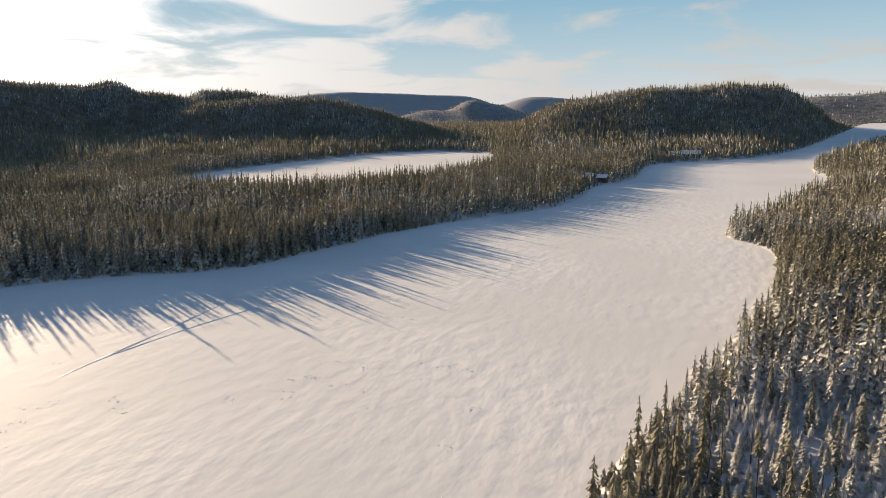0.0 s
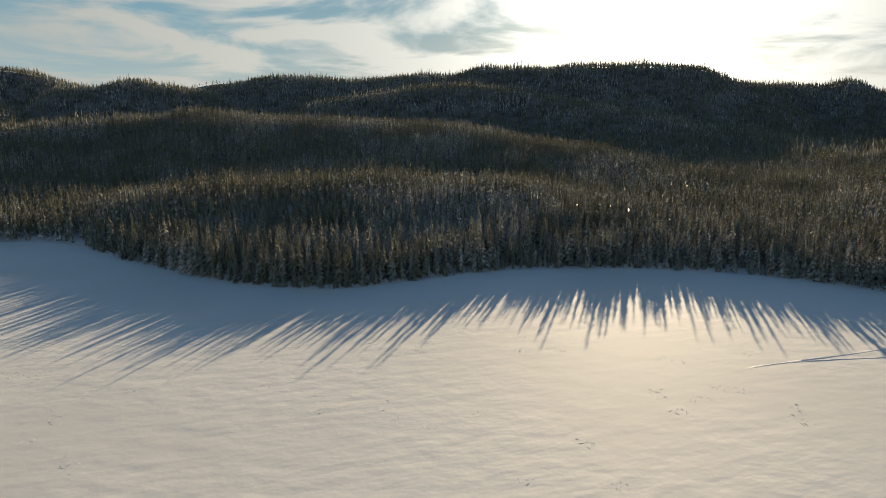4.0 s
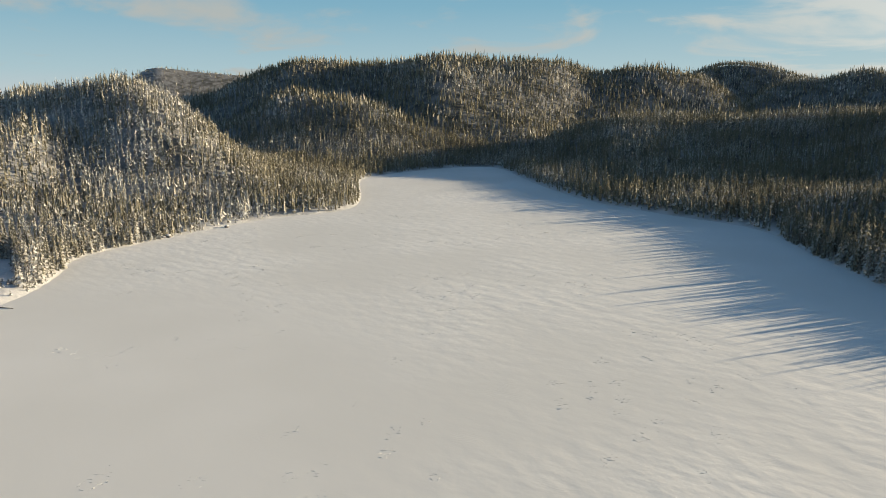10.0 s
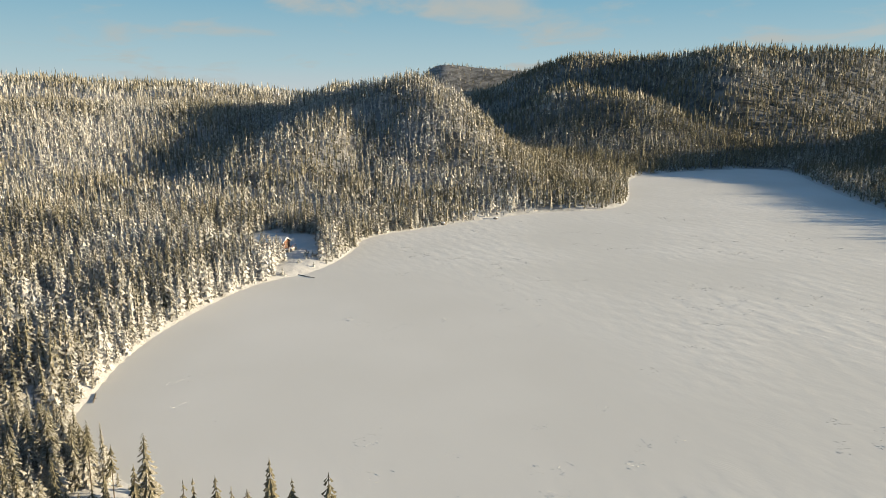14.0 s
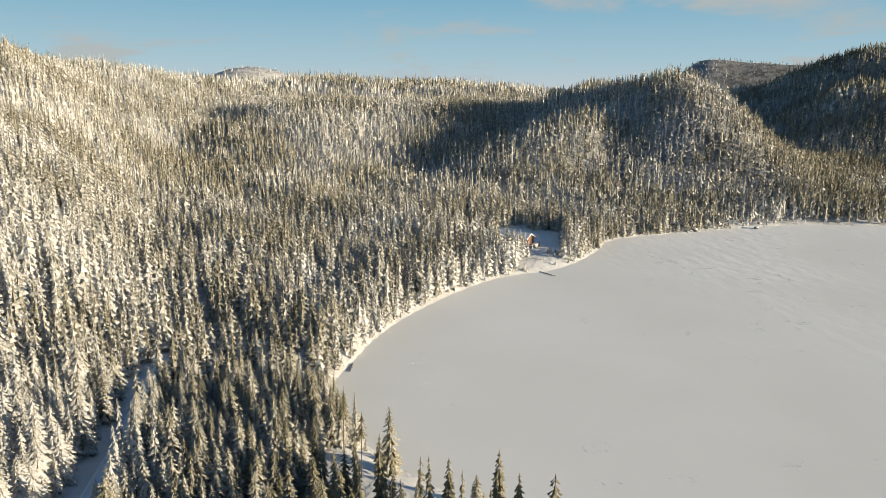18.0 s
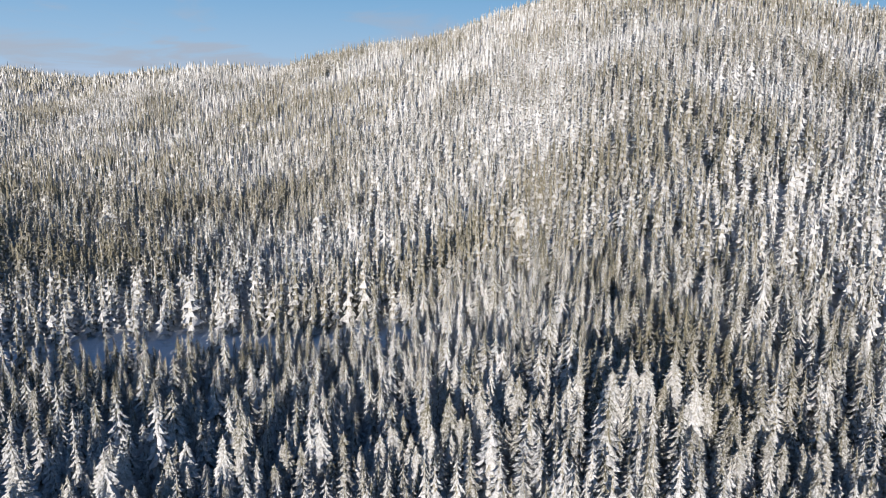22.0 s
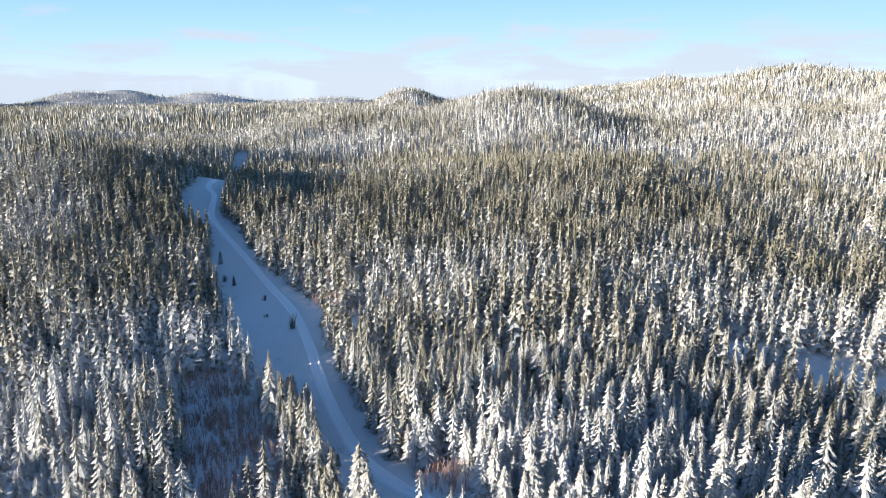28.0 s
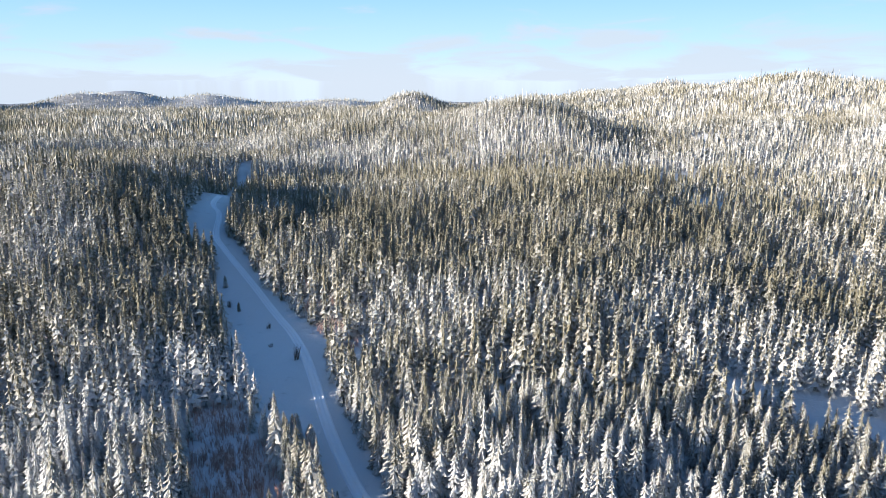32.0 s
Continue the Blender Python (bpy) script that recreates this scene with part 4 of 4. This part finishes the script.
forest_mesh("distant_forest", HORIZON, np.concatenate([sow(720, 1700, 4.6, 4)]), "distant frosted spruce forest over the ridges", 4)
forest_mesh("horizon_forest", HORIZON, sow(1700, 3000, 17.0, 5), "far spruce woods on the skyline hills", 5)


# low snowy bushes down to the lake's edge
def shore_rows(gap, seed):
    rows = sow(45, 330, gap, seed)
    wd = water_distance(rows[:, 0], rows[:, 1])
    rows = rows[wd < 5.5]
    r = np.random.RandomState(seed + 50)
    rows[:, 3] = r.uniform(0.8, 3.2, len(rows))
    rows[:, 4] = r.uniform(0.8, 1.3, len(rows))
    return rows


BUSH = [spruce_shape(16, 80 + s, 0.34, 0.0) for s in range(5)]
bushes = forest_mesh("shore_bushes", BUSH, shore_rows(1.7, 6), "low snow-dusted bushes and young spruces along the shore", 6)


for k, (x, y, height) in enumerate(((-157, -192, 2.2), (-160, -190, 2.6), (-155, -194, 1.8), (-162, -192.5, 2.4), (-153, -190.5, 1.6), (-148, -188.5, 1.5), (-164, -196, 2.8), (-158, -197, 2.0))):
    rows = np.array([(0.0, 0.0, -0.1, height, 1.2), (0.7, 0.4, -0.1, height * 0.8, 1.2), (-0.5, 0.6, -0.1, height * 0.7, 1.3)])
    ob = forest_mesh("bush", BUSH, rows, "snow-loaded bush in the cabin yard by the lake", 30 + k)
    ob.location = (x, y, float(land(np.array([float(x)]), np.array([float(y)]))[0]))
    tagged(ob, "snow-loaded bush in the cabin yard by the lake", "bush", "bushes in the yard")


# ---- alder thickets and single shrubs ----
def twigs(r, place, stems, fork):
    """Thin three-sided spikes: stems from the foot, each with side twigs. place: rows x, y, z, height."""
    foot, top, rad = [], [], []
    for x, y, z, height in place:
        for _ in range(stems):
            a, lean = r.uniform(0, 6.28), r.uniform(0.03, 0.4)
            h = height * r.uniform(0.55, 1.1)
            f = np.array((x + r.normal(0, 0.12), y + r.normal(0, 0.12), z - 0.1))
            t = f + np.array((math.cos(a) * lean * h, math.sin(a) * lean * h, h))
            foot.append(f)
            top.append(t)
            rad.append(0.038)
            for _ in range(fork):
                k, b = r.uniform(0.25, 0.85), r.uniform(0, 6.28)
                p = f + (t - f) * k
                foot.append(p)
                top.append(p + np.array((math.cos(b) * 0.2 * h, math.sin(b) * 0.2 * h, 0.25 * h)))
                rad.append(0.026)
    foot, top, rad = np.array(foot), np.array(top), np.array(rad)
    ring = [foot + np.stack([np.cos(q) * rad, np.sin(q) * rad, 0 * rad], 1) for q in (0.0, 2.094, 4.189)]
    v = np.stack([*ring, top], 1).reshape(-1, 3)
    base = np.arange(len(foot))[:, None] * 4
    return v, np.concatenate([base + q for q in ((0, 1, 3), (1, 2, 3), (2, 0, 3))], 0)


r_alder = np.random.RandomState(8)
spots = np.concatenate([np.column_stack([(lambda a, d: (cx + d * np.cos(a), cy + d * np.sin(a)))(r_alder.uniform(0, 6.28, int(rad * rad * 3.2)),
                        rad * np.sqrt(r_alder.uniform(0, 1, int(rad * rad * 3.2))))]).reshape(2, -1).T for cx, cy, rad in THICKETS])
spots = spots[open_ground(spots[:, 0], spots[:, 1]) > -2.0]
place = np.column_stack([spots, land(spots[:, 0], spots[:, 1]), r_alder.uniform(1.2, 3.2, len(spots))])
tagged(mesh_object("alder_thicket", *twigs(r_alder, place, 4, 3), TWIGS), "leafless reddish-brown alder thicket in the snow", "thicket", kind="stuff")
for x, y, h, n in ((142, 72, 4.4, 11), (160, 89, 2.0, 8), (148, 82, 1.4, 6), (138, 84, 1.2, 5), (120, 71, 4.2, 8), (126, 79, 4.0, 6), (118, 66, 3.0, 10), (172, 108, 2.6, 9)):
    ob = mesh_object("shrub", *twigs(r_alder, [(0, 0, 0, h), (0.4, 0.2, 0, h * 0.8), (-0.3, 0.4, 0, h * 0.7)], n, 6), BARK)
    ob.location = (x, y, float(land(np.array([float(x)]), np.array([float(y)]))[0]) - 0.05)
    tagged(ob, "bare dark brown shrub standing in snow beside the trail", "shrub", "shrubs by the trail")


# ---- snowmobile trails ----
WIDE = ((-1.3, -0.05), (-1.0, 0.26), (-0.75, 0.24), (-0.55, 0.03), (-0.2, 0.04), (0.0, 0.15), (0.2, 0.04), (0.55, 0.03), (0.75, 0.24), (1.0, 0.26), (1.3, -0.05))
NARROW = ((-0.26, -0.04), (-0.14, 0.05), (-0.04, 0.01), (0.08, 0.01), (0.15, 0.05), (0.26, -0.04))


def trail(name, line, label, profile):
    """A packed trail along a line, with its cut across."""
    p = np.array(line, float)
    for _ in range(3):
        q = (p[:-1] * 0.75 + p[1:] * 0.25, p[:-1] * 0.25 + p[1:] * 0.75)
        p = np.concatenate([p[:1], np.stack(q, 1).reshape(-1, 2), p[-1:]])
    t = np.gradient(p, axis=0)
    t /= np.linalg.norm(t, axis=1)[:, None] + 1e-9
    side = np.stack([-t[:, 1], t[:, 0]], 1)
    r = np.random.RandomState(4)
    fade = np.minimum(1, np.minimum(np.arange(len(p)), np.arange(len(p))[::-1]) / 12.0) * (0.75 + 0.25 * wave(p[:, 0], p[:, 1], 9, 6))
    rows = []
    for off, up in profile:
        w = p + side * (off + r.normal(0, 0.02, (len(p), 1)))
        z = np.maximum(land(w[:, 0], w[:, 1]), 0.0) + np.where(up < 0, up - 0.05, up * fade) + 0.02
        rows.append(np.column_stack([w, z]))
    v = np.stack(rows, 1)
    k = len(profile)
    i, j = np.meshgrid(np.arange(len(p) - 1), np.arange(k - 1), indexing="ij")
    f = np.stack([i * k + j, i * k + j + 1, (i + 1) * k + j + 1, (i + 1) * k + j], 2).reshape(-1, 4)
    return tagged(mesh_object(name, v.reshape(-1, 3), f[:, ::-1], TRACK_SNOW, True), label, "trail", kind="structure")


trail("road", TRACK, "packed snowmobile trail with two runner ridges through the forest clearing", WIDE)
trail("road_lake_1", [(-80, 138), (-77, 147), (-65.5, 167.5), (-54, 184), (-37, 207), (-25, 224)], "old snowmobile track across the lake snow", NARROW)
trail("road_lake_2", [(-80, 137), (-77, 147), (-71, 163), (-61, 197), (-52, 215)], "second snowmobile track across the lake snow", NARROW)

# ---- wind-cut snow ridges on the lake ----
r_ridge = np.random.RandomState(12)
ridge_v, ridge_f = [], []
while len(ridge_f) < 3600 * 4:
    cx, cy = r_ridge.uniform(-330, 60), r_ridge.uniform(-190, 230)
    if water_distance(np.array([cx]), np.array([cy]))[0] > -14 or math.hypot(cx, cy) < 60:
        continue
    if wave(np.array([cx]), np.array([cy]), 60, 21)[0] < 0.1:
        continue
    for _ in range(r_ridge.randint(3, 18)):
        x, y = cx + r_ridge.normal(0, 1.3), cy + r_ridge.normal(0, 0.8)
        a = radians(125) + r_ridge.normal(0, 0.5)
        length, wide, high = r_ridge.uniform(0.2, 0.9), r_ridge.uniform(0.05, 0.12), r_ridge.uniform(0.02, 0.055)
        c, s_ = math.cos(a), math.sin(a)
        base = len(ridge_v)
        for du, dv, dz in ((-length, 0, -0.02), (0, -wide, -0.02), (length, 0, -0.02), (0, wide * 0.5, -0.02), (length * 0.2, 0, high)):
            ridge_v.append((x + du * c - dv * s_, y + du * s_ + dv * c, dz))
        ridge_f += [(base, base + 1, base + 4), (base + 1, base + 2, base + 4), (base + 2, base + 3, base + 4), (base + 3, base, base + 4)]
tagged(mesh_object("snow_ridges", ridge_v, ridge_f, LAKE_SNOW), "small wind-cut ridges in the lake snow", "snow ridges", kind="stuff")


# ---- buildings by the water ----
def cabin(name, label, x, y, turn, wide, deep, wall, pitch, colour, porch=True, base=None):
    """A small house: gable ends at +y and -y of its own axes, snow on the roof."""
    z = float(max(land(np.array([float(x)]), np.array([float(y)]))[0], 0.3)) if base is None else base
    ob = tagged(new(name), label, "cabin", "cabins by the lake")
    w, d, ridge = wide / 2, deep / 2, wall + wide / 2 * pitch
    bm = bmesh.new()
    outline = [(-w, -1.2), (w, -1.2), (w, wall), (0, ridge), (-w, wall)]
    ends = [[bm.verts.new((px, py, pz)) for px, pz in outline] for py in (-d, d)]
    bm.faces.new(ends[0])
    bm.faces.new(ends[1][::-1])
    for k in range(5):
        bm.faces.new((ends[0][k], ends[1][k], ends[1][(k + 1) % 5], ends[0][(k + 1) % 5])[::-1])
    part("wall", bm, colour, ob)
    # boards across the gable ends
    for sgn in (-1, 1):
        for k in range(int(wall / 0.5)):
            bm = bmesh.new()
            box(bm, -w - 0.03, sgn * d - 0.03, k * 0.5 + 0.06, w + 0.03, sgn * d + 0.03, k * 0.5 + 0.46)
            part("board", bm, colour, ob)
    for sgn in (-1, 1):
        for name_, low, high, mat, over in (("roof", 0.02, 0.18, DARK_WOOD, 0.55), ("snow_layer", 0.19, 0.62, ROOF_SNOW, 0.48)):
            bm = bmesh.new()
            eave = (sgn * (w + over), wall - over * pitch)
            v = [bm.verts.new((px, py, pz)) for py in (-d - over, d + over)
                 for px, pz in ((0, ridge + low), (eave[0], eave[1] + low), (eave[0] * 0.985, eave[1] + high), (0, ridge + high))]
            for q in ((0, 1, 2, 3), (7, 6, 5, 4), (0, 4, 5, 1), (1, 5, 6, 2), (2, 6, 7, 3), (3, 7, 4, 0)):
                bm.faces.new([v[k] for k in q])
            bmesh.ops.recalc_face_normals(bm, faces=bm.faces)
            part(name_, bm, mat, ob, "thick white snow on the roof" if name_ == "snow_layer" else "")
    bm = bmesh.new()
    box(bm, -w * 0.2 - 0.45, d + 0.02, 0.15, -w * 0.2 + 0.45, d + 0.10, 2.15)
    door = part("door", bm, DARK_WOOD, ob, "dark plank door")
    bm = bmesh.new()
    box(bm, -w * 0.2 + 0.28, d + 0.10, 1.05, -w * 0.2 + 0.36, d + 0.17, 1.15)
    part("handle", bm, PALE_WOOD, door)
    for px, py, along in ((w * 0.5, d, True), (w, -d * 0.4, False), (w, d * 0.4, False), (-w, 0, False)):
        bm = bmesh.new()
        if along:
            box(bm, px - 0.55, py + 0.02, 0.95, px + 0.55, py + 0.08, 2.0)
        else:
            sg = 1 if px > 0 else -1
            box(bm, min(px + sg * 0.02, px + sg * 0.08), py - 0.55, 0.95, max(px + sg * 0.02, px + sg * 0.08), py + 0.55, 2.0)
        frame_ob = part("window", bm, PALE_WOOD, ob, "pale wooden window")
        bm = bmesh.new()
        if along:
            box(bm, px - 0.45, py + 0.085, 1.05, px + 0.45, py + 0.10, 1.9)
        else:
            box(bm, min(px + sg * 0.085, px + sg * 0.10), py - 0.45, 1.05, max(px + sg * 0.085, px + sg * 0.10), py + 0.45, 1.9)
        part("pane", bm, PANE, frame_ob)
    bm = bmesh.new()
    box(bm, w * 0.35, -d * 0.3, ridge - wide * 0.25 * pitch, w * 0.35 + 0.45, -d * 0.3 + 0.45, ridge + 0.95)
    part("chimney", bm, PALE_WOOD, ob, "square chimney")
    if porch:
        bm = bmesh.new()
        box(bm, -w - 0.3, d + 0.12, -0.9, w + 0.3, d + 2.6, 0.10)
        deck = part("deck", bm, PALE_WOOD, ob)
        bm = bmesh.new()
        box(bm, -w - 0.2, d + 1.2, 0.104, w + 0.2, d + 2.5, 0.26)
        part("snow_layer", bm, ROOF_SNOW, deck)
        for px in (-w - 0.2, 0, w + 0.2):
            bm = bmesh.new()
            box(bm, px - 0.06, d + 2.44, 0.10, px + 0.06, d + 2.56, 1.05)
            part("post", bm, RED_WOOD, deck)
        bm = bmesh.new()
        box(bm, -w - 0.26, d + 2.46, 1.05, w + 0.26, d + 2.54, 1.14)
        part("rail", bm, RED_WOOD, deck)
    ob.matrix_world = pose(x, y, z + 0.6, 0, 0, turn)
    return ob


PANE = material("window_glass")[0]
PANE.node_tree.nodes["Principled BSDF"].inputs["Base Color"].default_value = (0.02, 0.025, 0.03, 1)
PANE.node_tree.nodes["Principled BSDF"].inputs["Roughness"].default_value = 0.08
cabin("cabin", "red-brown board cabin with snowy roof and deck", -154.5, -212, 25, 5.6, 11.0, 2.2, 0.5, RED_WOOD)
cabin("cabin", "low wooden shed under deep roof snow", -143, -226, 75, 4.6, 6.0, 2.2, 0.55, DARK_WOOD, False)
cabin("cabin", "dark lakeside lodge with a long snowy roof", 243, 684, 72, 9.0, 17.0, 3.0, 0.6, DARK_WOOD)
cabin("cabin", "low snow-roofed annex beside the lodge", 229, 692, 72, 7.0, 10.0, 2.4, 0.5, PALE_WOOD, False)
cabin("cabin", "small pale cabin at the edge of the shore wood", 103, 489, 60, 5.0, 6.0, 2.4, 0.7, PALE_WOOD, False)
cabin("cabin", "small dark cabin at the edge of the shore wood", 110.5, 481, 60, 5.0, 7.0, 2.4, 0.6, DARK_WOOD, False)

# drift logs frozen into the lake edge
for x, y, turn, length in ((-53.5, -132, 60, 4.5), (-140.5, -176, 96, 8.5)):
    bm = bmesh.new()
    tube(bm, (-length / 2, 0, 0.08), (length / 2, 0, 0.12), 0.13, 0.08, 8)
    tube(bm, (0.2, 0, 0.12), (0.5, 0.6, 0.25), 0.04, 0.02, 5)
    me = bpy.data.meshes.new("drift_log")
    bm.to_mesh(me)
    bm.free()
    me.materials.append(BARK)
    ob = tagged(new("drift_log", me), "dark drift log lying in the shore snow", "log", "drift logs")
    ob.matrix_world = pose(x, y, 0.0, 0, 0, turn)


# rocks at the water's edge, capped with snow
def rock(x, y, size, seed):
    r = random.Random(seed)
    ob = tagged(new("rock"), "dark boulder with a snow cap at the lake edge", "rock", "rocks on the shore")
    bm = bmesh.new()
    bmesh.ops.create_icosphere(bm, subdivisions=2, radius=1.0)
    for v in bm.verts:
        k = r.uniform(0.82, 1.15)
        v.co = Vector((v.co.x * size * k, v.co.y * size * 0.75 * k, v.co.z * size * 0.6 * k + size * 0.2))
    part("stone", bm, ROCK, ob)
    bm = bmesh.new()
    bmesh.ops.create_icosphere(bm, subdivisions=2, radius=1.0)
    for v in bm.verts:
        k = r.uniform(0.9, 1.05)
        v.co = Vector((v.co.x * size * 0.85 * k - 0.1 * size, v.co.y * size * 0.65 * k, max(v.co.z, -0.2) * size * 0.35 * k + size * 0.58))
    part("snow_cap", bm, ROOF_SNOW, ob)
    ob.matrix_world = pose(x, y, 0.0, 0, 0, r.uniform(0, 360))


for k, (x, y, size) in enumerate(((-242.5, -203, 1.6), (-240, -203.5, 0.9), (-271, -194, 1.3), (-158, -186.5, 0.8))):
    rock(x, y, size, 300 + k)
